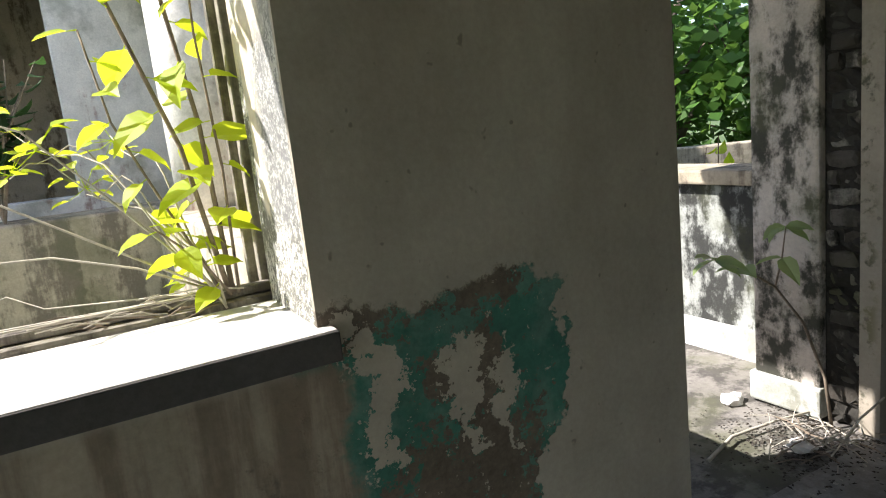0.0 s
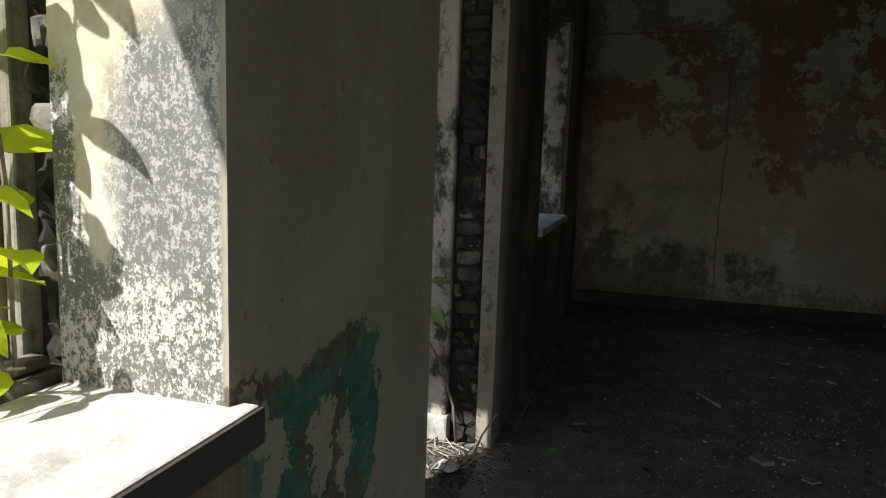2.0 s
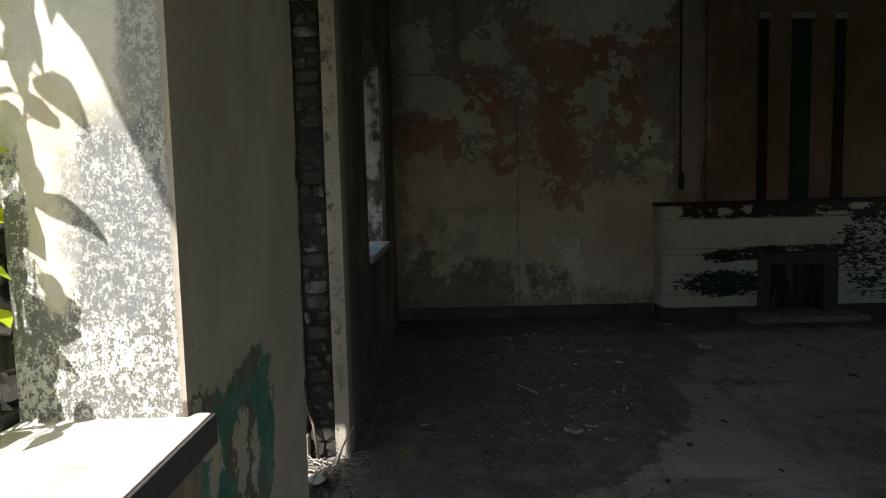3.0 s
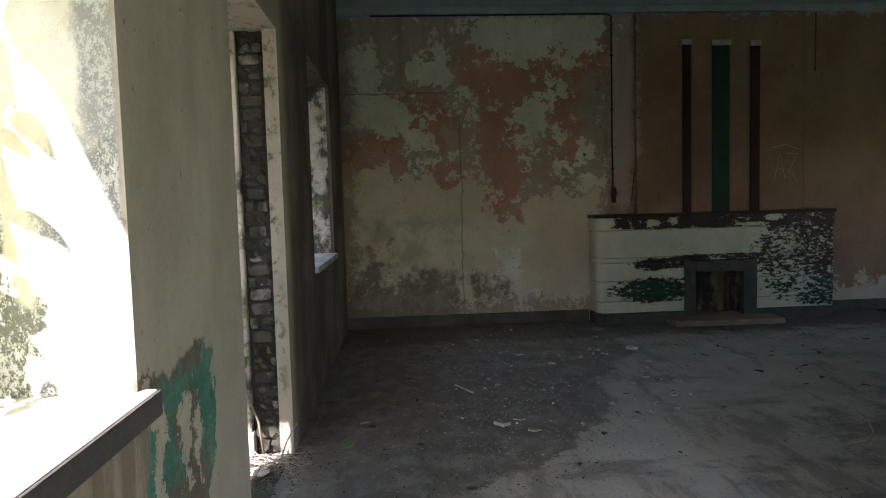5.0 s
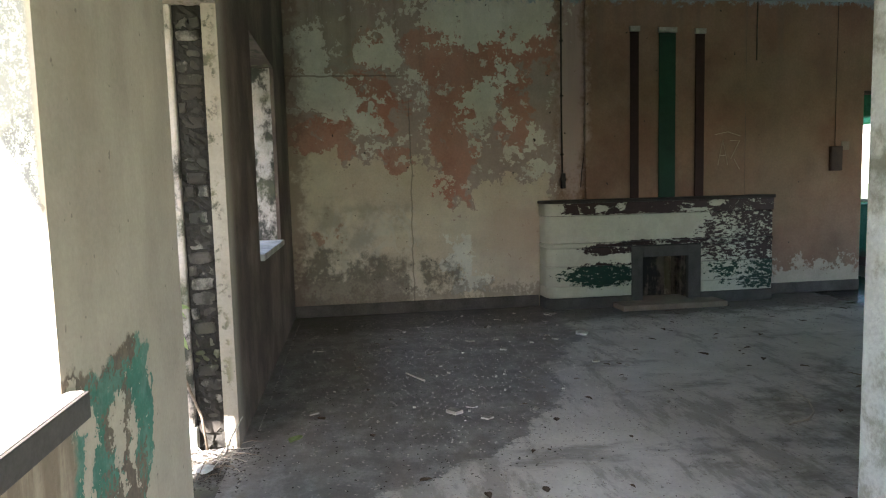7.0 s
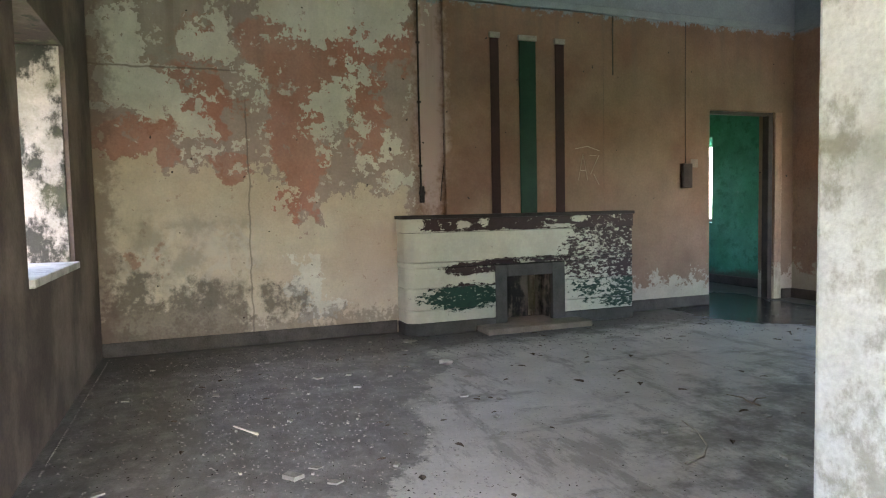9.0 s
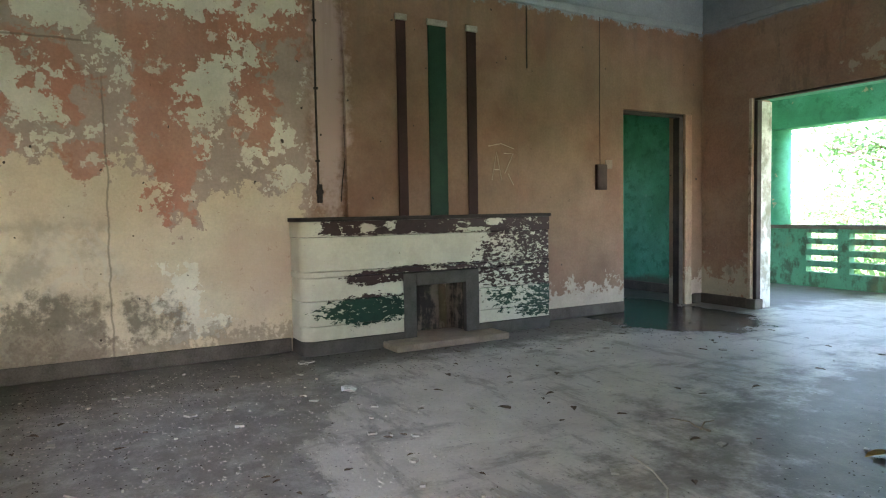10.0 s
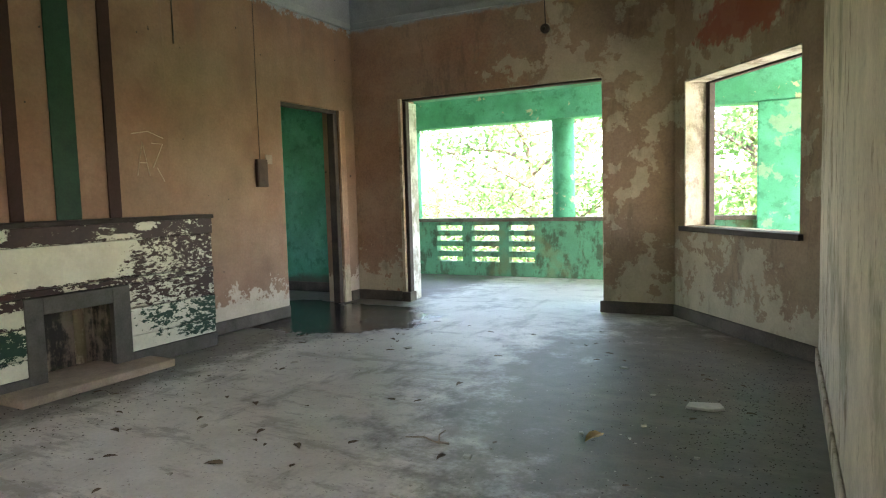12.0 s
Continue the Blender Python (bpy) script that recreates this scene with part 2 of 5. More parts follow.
    h = k.add(k.mul(n3, 0.4), k.add(k.mul(pm, -0.6), k.mul(lowm, -0.6)))
    return k.done(col, h, 0.6, 0.012)


def south_wall_paint():
    k = Mat("faded_rose_plaster")
    n1, n2, n3 = k.noise(1.4, 8, 0.65, shift=21), k.noise(4.5, 8, 0.65, shift=23), k.noise(20, 5, 0.6, shift=27)
    rag = k.add(k.mul(k.sub(n2, 0.5), 2.0), k.mul(k.sub(n3, 0.5), 0.8))
    col = k.mix(k.step(n1, 0.5, 0.14), (0.33, 0.20, 0.135), (0.36, 0.26, 0.185))
    west = k.step(k.add(k.sub(5.2, k.x), k.mul(rag, 1.6)), 0.6, 0.5)
    col = k.mix(k.mul(west, 0.85), col, k.mix(k.step(n1, 0.47, 0.1), (0.36, 0.285, 0.20), (0.30, 0.225, 0.16)))
    col = k.vary(col, 0.2, 2.5, 40)
    pm = k.step(k.add(k.noise(2.1, 8, 0.62, shift=31), k.add(k.mul(rag, 0.1), k.mul(west, 0.05))), 0.60, 0.012)
    low = k.step(k.add(k.sub(0.42, k.z), k.mul(rag, 0.9)), 0.0, 0.03)
    pm = k.mx(k.mul(pm, k.step(k.sub(4.6, k.x), 0.0, 0.5)), low)
    col = k.mix(k.mul(pm, 0.9), col, k.vary((0.47, 0.43, 0.32), 0.15, 5, 50))
    bald = k.spots(k.frayed(k.x, 0.22, 2.0), k.frayed(k.z, 0.22, 22.0), ((3.36, 2.78, 0.22, 0.10), (3.12, 2.58, 0.14, 0.28), (3.30, 2.30, 0.10, 0.20), (3.47, 2.02, 0.10, 0.10), (3.46, 1.56, 0.12, 0.08), (3.36, 1.24, 0.16, 0.14),
                              (3.25, 0.36, 0.32, 0.18), (2.98, 2.9, 0.14, 0.2), (4.0, 2.78, 0.30, 0.10), (4.6, 2.72, 0.35, 0.10), (2.05, 0.62, 0.16, 0.22), (2.6, 0.75, 0.2, 0.1)))
    worn = k.step(k.add(bald, k.mul(rag, 1.2)), 0.12, 0.03)
    col = k.mix(k.mul(worn, 0.85), col, k.vary((0.46, 0.415, 0.31), 0.15, 5, 50))
    red = k.step(k.add(k.spot(k.x, k.z, 2.2, 2.78, 0.5, 0.25), k.mul(rag, 0.9)), 0.2, 0.12)
    col = k.mix(k.mul(red, 0.85), col, (0.34, 0.085, 0.05))
    dirt = k.step(k.add(k.noise(3, 7, 0.7, stretch=(1, 1, 0.3), shift=41), k.mul(rag, 0.1)), 0.6, 0.06)
    col = k.mix(k.mul(dirt, 0.5), col, (0.15, 0.12, 0.09))
    up = k.step(k.add(k.z, k.mul(rag, 0.08)), 3.40, 0.03)
    col = k.mix(up, col, k.vary((0.30, 0.37, 0.40), 0.2, 3, 40))
    return k.done(col, k.add(k.mul(n3, 0.4), k.mul(pm, -0.6)), 0.5, 0.012)


def north_wall_paint():
    """Grey-beige limewash; green distemper flaking off under sill height near the first window."""
    k = Mat("beige_limewash_with_green_dado")
    n2, n3 = k.noise(5, 8, 0.65, shift=51), k.noise(24, 5, 0.6, shift=57)
    rag = k.add(k.mul(k.sub(n2, 0.5), 2.0), k.mul(k.sub(n3, 0.5), 0.8))
    col = k.mix(k.step(k.noise(1.0, 6, stretch=(2.2, 2.2, 0.5), shift=53), 0.5, 0.15), (0.385, 0.345, 0.275), (0.33, 0.29, 0.23))
    col = k.vary(col, 0.16, 3.5, 60)
    pour = k.step(k.noise(1.0, 6, 0.6, stretch=(4, 4, 0.9), shift=33), 0.56, 0.14)
    col = k.mix(k.mul(pour, 0.35), col, (0.25, 0.20, 0.15))
    col = k.mix(k.mul(k.step(k.noise(26, 2, 0.5, shift=35), 0.72, 0.03), 0.6), col, (0.12, 0.10, 0.08))
    # beyond the doorway: mottled brown, the unlit wall's shade partly put into it
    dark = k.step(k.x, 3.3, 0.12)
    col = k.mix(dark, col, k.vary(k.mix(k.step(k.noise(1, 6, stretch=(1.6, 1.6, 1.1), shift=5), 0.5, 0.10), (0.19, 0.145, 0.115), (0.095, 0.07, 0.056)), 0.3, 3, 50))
    # the dado: green remains, bare render and dark rubbed places
    fx, fz = k.frayed(k.x, 0.085, 3.0, 11.0), k.frayed(k.z, 0.07, 33.0, 9.0)
    edge = k.profile(k.z, 0.0, 1.0, 2.0, ((0.0, 1.56), (1.0, 1.72), (0.36, 1.58), (0.52, 1.62), (0.58, 1.69)))
    inside = k.step(k.add(k.sub(0.955, fz), k.add(k.mul(rag, 0.025), k.mul(k.sub(1.35, k.x), 0.06))), 0.0, 0.012)
    inside = k.mn(inside, k.step(k.add(k.sub(edge, fx), k.mul(rag, 0.03)), 0.0, 0.006))
    inside = k.mn(inside, k.step(k.add(k.sub(fx, 1.05), k.mul(rag, 0.05)), 0.0, 0.010))
    green = k.vary(k.mix(k.step(k.noise(9, 6, shift=3), 0.52, 0.08), (0.04, 0.15, 0.108), (0.085, 0.19, 0.145)), 0.3, 6, 50)
    rub = k.spots(fx, fz, ((1.48, 0.50, 0.17, 0.20), (1.47, 0.93, 0.11, 0.06), (1.47, 0.72, 0.035, 0.15), (1.15, 0.95, 0.20, 0.08), (1.34, 0.76, 0.06, 0.07), (1.33, 0.45, 0.10, 0.20)))
    rubbed = k.step(k.add(rub, k.add(k.mul(rag, 1.0), k.mul(k.sub(k.noise(45, 6, 0.7, shift=60), 0.5), 4.0))), 0.05, 0.12)
    dado = k.mix(rubbed, green, k.vary((0.125, 0.098, 0.070), 0.4, 9, 70))
    isle = k.spots(fx, fz, ((1.21, 0.80, 0.045, 0.11), (1.18, 0.69, 0.035, 0.09), (1.23, 0.64, 0.02, 0.025), (1.14, 0.90, 0.035, 0.05), (1.41, 0.73, 0.045, 0.12), (1.37, 0.74, 0.03, 0.05), (1.42, 0.59, 0.03, 0.05),
                              (1.53, 0.70, 0.04, 0.12), (1.53, 0.55, 0.02, 0.04), (1.12, 0.45, 0.06, 0.05), (1.25, 0.30, 0.1, 0.1)))
    isles = k.step(k.add(isle, k.mul(rag, 1.0)), 0.05, 0.05)
    isles = k.mx(isles, k.step(k.noise(24, 7, 0.7, shift=66), 0.625, 0.015))
    dado = k.mix(isles, dado, k.vary((0.40, 0.35, 0.275), 0.15, 9, 60))
    col = k.mix(inside, col, dado)
    g = k.sub(1.0, isles)
    # stained render under the sill
    under = k.mul(k.step(k.sub(0.86, k.z), 0.0, 0.02), k.step(k.add(k.sub(1.13, k.x), k.mul(rag, 0.10)), 0.0, 0.02))
    st = k.mix(k.step(k.noise(1.0, 7, stretch=(11, 11, 1.4), shift=71), 0.5, 0.1), (0.36, 0.295, 0.215), (0.20, 0.15, 0.105))
    st = k.mix(k.mul(k.step(k.noise(4, 7, 0.7, shift=76), 0.6, 0.04), 0.8), st, (0.09, 0.07, 0.055))
    col = k.mix(under, col, k.vary(st, 0.2, 6, 60))
    # jambs in the daylight: rough lichened render
    jamb = k.mul(k.step(k.y, NY + 0.012, 0.006), k.step(k.sub(2.6, k.x), 0.0, 0.1))
    fine = k.add(k.mul(k.noise(95, 6, 0.7, stretch=(1, 1, 0.75), shift=5), 0.6), k.mul(k.noise(190, 4, 0.7, shift=15), 0.4))
    speck = k.step(k.add(fine, k.mul(k.sub(k.noise(7, 5, 0.6, shift=9), 0.5), 0.30)), 0.49, 0.035)
    jc = k.mix(speck, k.vary((0.66, 0.65, 0.58), 0.12, 6, 60), k.vary((0.17, 0.17, 0.145), 0.3, 6, 80))
    arch = k.step(k.add(k.mx(k.spot(k.y, k.z, NY + 0.10, 1.34, 0.13, 0.24), k.spot(k.y, k.z, NY + 0.03, 1.75, 0.08, 0.35)), k.mul(rag, 0.5)), 0.12, 0.18)
    jc = k.mix(k.mul(arch, k.sub(0.85, k.mul(k.sub(1.0, speck), 0.45))), jc, k.vary((0.20, 0.205, 0.20), 0.2, 6, 90))
    # paler above z 1.50 and in a streak towards the outer side
    pale_area = k.mx(k.sub(k.z, 1.50), k.mul(k.spot(k.y, k.z, NY + 0.235, 1.45, 0.055, 0.27), 0.3))
    pale_area = k.mul(k.step(k.add(pale_area, k.mul(rag, 0.16)), 0.0, 0.03), k.sub(1.0, k.mul(arch, 0.8)))
    jc = k.mix(pale_area, jc, k.vary(k.mix(k.step(k.noise(3, 6, shift=17), 0.55, 0.1), (0.78, 0.74, 0.64), (0.66, 0.58, 0.42)), 0.1, 5, 60))
    col = k.mix(jamb, col, jc)
    moss = k.mul(k.step(k.add(k.noise(7, 7, 0.7, shift=81), k.mul(rag, 0.2)), 0.56, 0.05), k.mul(k.step(k.y, NY + 0.02, 0.02), k.step(k.x, 2.7, 0.1)))
    mossy = k.mix(k.step(k.noise(3, 6, shift=87), 0.52, 0.08), (0.05, 0.055, 0.035), (0.20, 0.19, 0.11))
    col = k.mix(k.mul(moss, 0.9), col, mossy)
    h = k.add(k.mul(n3, 0.35), k.add(k.mul(k.mul(inside, g), 0.4), k.mul(k.mul(jamb, k.add(fine, k.mul(speck, -0.3))), 1.6)))
    return k.done(col, h, 0.5, 0.010)


def green_paint(name="green_distemper", loss=0.60, bare=(0.42, 0.40, 0.29)):
    k = Mat(name)
    rag = k.noise(4.2, 8, 0.65, shift=91)
    col = k.vary(k.mix(k.step(k.noise(1.6, 7, shift=93), 0.5, 0.1), GREEN, (0.06, 0.36, 0.25)), 0.25, 3, 50)
    col = k.mix(k.mul(k.step(k.noise(6, 8, 0.7, shift=95), 0.57, 0.05), 0.7), col, (0.02, 0.20, 0.12))
    pm = k.step(k.add(rag, k.mul(k.noise(1.2, 4, shift=97), 0.25)), loss + 0.165, 0.02)
    col = k.mix(pm, col, k.vary(bare, 0.2, 5, 60))
    foot = k.step(k.add(k.sub(0.22, k.z), k.mul(k.sub(rag, 0.5), 0.3)), 0.0, 0.06)
    col = k.mix(k.mul(foot, 0.85), col, (0.09, 0.10, 0.075))
    return k.done(col, k.add(k.mul(k.noise(40, 4), 0.4), k.mul(pm, -0.5)), 0.4, 0.008)


def floor_concrete():
    k = Mat("dusty_concrete")
    n2, n3 = k.noise(3.2, 8, 0.65, shift=101), k.noise(30, 5, 0.6, shift=103)
    rag = k.add(k.mul(k.sub(n2, 0.5), 2.4), k.mul(k.sub(n3, 0.5), 0.6))
    col = k.vary(k.mix(k.step(k.noise(0.8, 6, shift=105), 0.5, 0.15), (0.47, 0.45, 0.405), (0.60, 0.58, 0.53)), 0.14, 4, 45)
    # trodden dirt along the terrace wall, with a ragged rim
    shore = k.profile(k.x, 2.0, 7.0, 3.0, ((2.0, 2.75), (7.0, 0.0), (2.46, 2.19), (2.77, 1.68), (3.12, 1.34), (3.40, 1.14), (3.80, 0.93), (4.35, 0.90), (4.90, 0.52), (5.40, 0.27), (6.0, 0.1)))
    dirt = k.step(k.add(k.sub(k.y, shore), k.mul(rag, 0.32)), 0.0, 0.035)
    soil = k.vary(k.mix(k.step(k.noise(5, 8, 0.7, shift=107), 0.52, 0.1), (0.14, 0.133, 0.123), (0.29, 0.28, 0.262)), 0.35, 7, 60)
    col = k.mix(k.mul(dirt, 0.9), col, soil)
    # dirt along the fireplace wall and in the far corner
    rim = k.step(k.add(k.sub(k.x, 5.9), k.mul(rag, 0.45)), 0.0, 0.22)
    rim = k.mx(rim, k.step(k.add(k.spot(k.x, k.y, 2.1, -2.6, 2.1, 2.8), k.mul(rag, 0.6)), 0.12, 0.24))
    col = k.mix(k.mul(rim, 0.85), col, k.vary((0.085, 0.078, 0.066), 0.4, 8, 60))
    scuff = k.step(k.noise(2.0, 7, 0.7, stretch=(1, 0.4, 1), shift=111), 0.58, 0.06)
    col = k.mix(k.mul(scuff, 0.65), col, (0.15, 0.14, 0.12))
    smear = k.step(k.noise(3.0, 8, 0.72, stretch=(0.5, 1.6, 1), shift=113), 0.57, 0.05)
    col = k.mix(k.mul(smear, 0.55), col, (0.20, 0.185, 0.155))
    fleck = k.step(k.noise(38, 3, 0.6, shift=117), 0.66, 0.03)
    col = k.mix(k.mul(fleck, 0.6), col, (0.12, 0.11, 0.095))
    wet = k.add(k.mx(k.spot(k.x, k.y, 6.35, -3.95, 1.35, 1.05), k.spot(k.x, k.y, 7.2, -4.3, 1.0, 0.7)), k.mul(rag, 0.4))
    wet = k.step(wet, 0.12, 0.16)
    col = k.mix(k.mul(wet, 0.9), col, (0.022, 0.023, 0.021))
    rough = k.sub(0.52, k.add(k.mul(wet, 0.34), k.mul(dirt, 0.08)))
    k.b.inputs["Specular IOR Level"].default_value = 0.4
    return k.done(col, k.add(k.mul(k.noise(50, 5), 0.5), k.mul(k.mul(k.noise(9, 6), dirt), 0.8)), 0.35, 0.008, k.add(rough, k.mul(k.sub(n2, 0.5), 0.25)))


def weathered(name="weathered_render", pale=(0.42, 0.39, 0.32), dark=(0.07, 0.07, 0.058), at=0.52, streak=0.6, shift=0.0):
    k = Mat(name)
    a = k.noise(3.2, 8, 0.68, stretch=(1.5, 1.5, streak), shift=121 + shift)
    b = k.noise(12, 7, 0.7, shift=123 + shift)
    f = k.add(k.mul(a, 0.7), k.mul(b, 0.3))
    col = k.vary(k.mix(k.step(f, at, 0.05), pale, dark), 0.22, 4, 60)
    col = k.mix(k.mul(k.step(k.noise(2, 6, shift=127 + shift), 0.58, 0.08), 0.5), col, (0.12, 0.13, 0.06))
    return k.done(col, k.add(b, k.mul(k.noise(60, 3), 0.4)), 0.5, 0.01)


def fireplace_paint():
    """Cream oil paint flaking off brown and green coats, in long horizontal chips."""
    k = Mat("cream_paint_flaking_off_brown_and_green", 0.5)
    k.b.inputs["Specular IOR Level"].default_value = 0.25
    chip = k.noise(1.0, 9, 0.70, stretch=(16, 16, 36), shift=131)
    big = k.noise(2.6, 5, 0.6, stretch=(1, 1, 1.6), shift=137)
    f = k.mul(k.sub(k.add(k.mul(chip, 0.75), k.mul(big, 0.25)), 0.5), 10.5)
    top = k.step(k.z, 1.032, 0.012)
    keep = k.spots(k.y, k.z, ((0.20, 1.10, 0.22, 0.3), (-0.38, 1.10, 0.10, 0.06), (-0.62, 1.12, 0.09, 0.06), (-1.75, 1.13, 0.16, 0.05), (-1.5, 1.06, 0.2, 0.03)))
    band = k.sub(0.75, k.mul(k.mx(keep, 0.0), 3.0))
    bare = k.spots(k.y, k.z, ((-2.15, 0.80, 0.62, 0.42), (-2.10, 0.60, 0.60, 0.36), (-2.30, 0.36, 0.62, 0.20), (-0.50, 0.655, 0.36, 0.075), (-1.15, 0.70, 0.75, 0.05), (-0.42, 0.37, 0.52, 0.14), (-0.45, 0.34, 0.40, 0.12), (-2.3, 0.20, 0.3, 0.05)))
    flake = k.mul(k.sub(k.mn(k.mx(bare, -0.25), k.add(0.17, k.mul(k.step(k.y, -1.0, 0.1), 0.16))), 0.12), 4.0)
    field = k.add(k.mul(top, band), k.mul(k.sub(1.0, top), flake))
    pm = k.step(k.add(field, f), 0.0, 0.03)
    brown, green = k.vary((0.040, 0.021, 0.018), 0.3, 8, 50), k.vary((0.014, 0.046, 0.030), 0.3, 8, 50)
    low = k.step(k.add(k.z, k.mul(f, 0.02)), 0.474, 0.01)
    dark = k.mix(low, green, brown)
    cream = k.vary((0.56, 0.55, 0.435), 0.12, 3, 40)
    cream = k.mix(k.mul(k.step(k.noise(3, 7, 0.65, shift=141), 0.56, 0.08), 0.35), cream, (0.40, 0.36, 0.26))
    grey = k.step(k.add(k.sub(-0.02, k.y), k.mul(f, 0.02)), 0.0, 0.05)
    cream = k.mix(k.mul(k.sub(1.0, grey), 0.3), cream, (0.70, 0.68, 0.56))
    col = k.mix(pm, cream, dark)
    return k.done(col, k.add(k.mul(pm, -0.8), k.mul(k.noise(45, 4), 0.2)), 0.6, 0.006)


def leaf_material(name, colour, glow, spread=0.35):
    m = bpy.data.materials.new(name)
    m.use_nodes = True
    t = m.node_tree
    t.nodes.remove(t.nodes["Principled BSDF"])
    geo = t.nodes.new("ShaderNodeNewGeometry")
    hsv = t.nodes.new("ShaderNodeHueSaturation")
    mr = t.nodes.new("ShaderNodeMapRange")
    mr.inputs[3].default_value, mr.inputs[4].default_value = 1 - spread, 1 + spread
    t.links.new(geo.outputs["Random Per Island"], mr.inputs[0])
    t.links.new(mr.outputs[0], hsv.inputs["Value"])
    hsv.inputs["Color"].default_value = (*colour, 1)
    d = t.nodes.new("ShaderNodeBsdfPrincipled")
    d.inputs["Roughness"].default_value = 0.5
    t.links.new(hsv.outputs[0], d.inputs["Base Color"])
    tr = t.nodes.new("ShaderNodeBsdfTranslucent")
    tr.inputs[0].default_value = (*glow, 1)
    mixs = t.nodes.new("ShaderNodeMixShader")
    mixs.inputs[0].default_value = 0.45
    t.links.new(d.outputs[0], mixs.inputs[1])
    t.links.new(tr.outputs[0], mixs.inputs[2])
    t.links.new(mixs.outputs[0], t.nodes["Material Output"].inputs[0])
    return m


M_EAST, M_SOUTH, M_NORTH = east_wall_paint(), south_wall_paint(), north_wall_paint()
M_GREEN, M_FLOOR = green_paint(), floor_concrete()
M_GREENROOM = green_paint("dark_green_distemper", 0.66, (0.10, 0.36, 0.27))
M_PATCHYGREEN = green_paint("patchy_green_distemper", 0.53, (0.17, 0.33, 0.23))
M_TERRACE = weathered("black_stained_render", (0.36, 0.38, 0.35), (0.035, 0.037, 0.033), 0.47, 0.8, 9)
M_PARAPET = weathered("rain_streaked_render", (0.46, 0.40, 0.30), (0.20, 0.17, 0.13), 0.52, 0.2, 17)
M_PILLAR = weathered("peeled_pillar_render", (0.50, 0.45, 0.39), (0.05, 0.05, 0.038), 0.51, 0.9, 23)
M_WHITE = weathered("white_column_render", (0.76, 0.73, 0.67), (0.40, 0.28, 0.24), 0.60, 0.2, 31)
M_POST = weathered("bluish_white_limewash", (0.62, 0.64, 0.61), (0.36, 0.36, 0.31), 0.52, 0.9, 37)
M_WEST = weathered("stained_cream_plaster", (0.55, 0.475, 0.36), (0.20, 0.15, 0.10), 0.545, 0.35, 41)
M_PEELCREAM = weathered("peeling_cream_plaster", (0.60, 0.54, 0.43), (0.25, 0.19, 0.125), 0.575, 0.4, 83)
M_REVEAL = weathered("greyish_cream_reveal", (0.40, 0.38, 0.32), (0.20, 0.18, 0.145), 0.55, 0.6, 89)
M_MOSSY = weathered("mossy_green_parapet_paint", (0.05, 0.22, 0.14), (0.03, 0.075, 0.045), 0.53, 0.6, 71)
M_BLUE = plain("pale_blue_distemper", (0.30, 0.37, 0.40), 0.9, 0.2)
M_SKIRT = plain("dark_grey_skirting", (0.10, 0.09, 0.076), 0.85, 0.45, 4)
M_CEIL = plain("grey_limewash", (0.40, 0.40, 0.37), 0.9, 0.15)
M_SILL = weathered("worn_cement_sill", (0.60, 0.58, 0.53), (0.42, 0.40, 0.36), 0.58, 1.0, 47)
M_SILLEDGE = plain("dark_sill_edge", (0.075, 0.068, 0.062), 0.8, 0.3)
M_BRICK = weathered("sooty_brick", (0.25, 0.235, 0.20), (0.035, 0.034, 0.027), 0.47, 1.0, 67)
M_MORTAR = plain("dark_mortar", (0.035, 0.033, 0.028), 0.95, 0.4, 9, 60, 0, 0.7)
M_OLDWOOD = weathered("grey_weathered_wood", (0.30, 0.27, 0.22), (0.10, 0.085, 0.07), 0.52, 0.1, 53)
M_DARKWOOD = plain("dark_door_frame_wood", (0.055, 0.045, 0.04), 0.7, 0.35, 6)
M_MAROON = plain("maroon_strip_paint", (0.04, 0.018, 0.016), 0.7, 0.3, 5)
M_STRIPGREEN = plain("bottle_green_strip_paint", (0.010, 0.045, 0.027), 0.6, 0.3, 5)
M_FP = fireplace_paint()
M_FPGREY = plain("grey_cement_surround", (0.085, 0.082, 0.072), 0.85, 0.3, 6)
M_SOOT = weathered("sooty_firebox_plaster", (0.19, 0.155, 0.12), (0.03, 0.026, 0.022), 0.46, 0.25, 59)
M_SOOTY = plain("dark_dusty_mantel", (0.035, 0.029, 0.025), 0.7, 0.4, 7)
M_HEARTH = plain("brown_hearth_cement", (0.30, 0.24, 0.19), 0.85, 0.25, 5)
M_IRON = plain("rusty_black_iron", (0.045, 0.038, 0.034), 0.6, 0.4, 12, 80, 0.3)
M_BOX = plain("brown_switchboard_wood", (0.075, 0.05, 0.04), 0.7, 0.3, 9)
M_PAPER = plain("dirty_white_paper", (0.62, 0.61, 0.57), 0.8, 0.15, 20)
M_TWIG = plain("dry_twig_bark", (0.25, 0.20, 0.15), 0.9, 0.35, 20)
M_TWIGPALE = plain("bleached_dry_stem", (0.50, 0.46, 0.38), 0.9, 0.25, 20)
M_BARK = plain("tree_bark", (0.13, 0.10, 0.075), 0.95, 0.35, 4, 30, 0, 0.6)
M_DEADLEAF = plain("brown_dead_leaf", (0.105, 0.075, 0.05), 0.8, 0.4, 20)
M_CHIP = plain("fallen_plaster_chip", (0.40, 0.38, 0.33), 0.9, 0.3, 15)
M_SOIL = plain("dark_litter", (0.06, 0.052, 0.042), 0.95, 0.5, 15)
M_LEAF = leaf_material("sunlit_vine_leaf", (0.36, 0.48, 0.02), (0.85, 0.95, 0.04), 0.2)
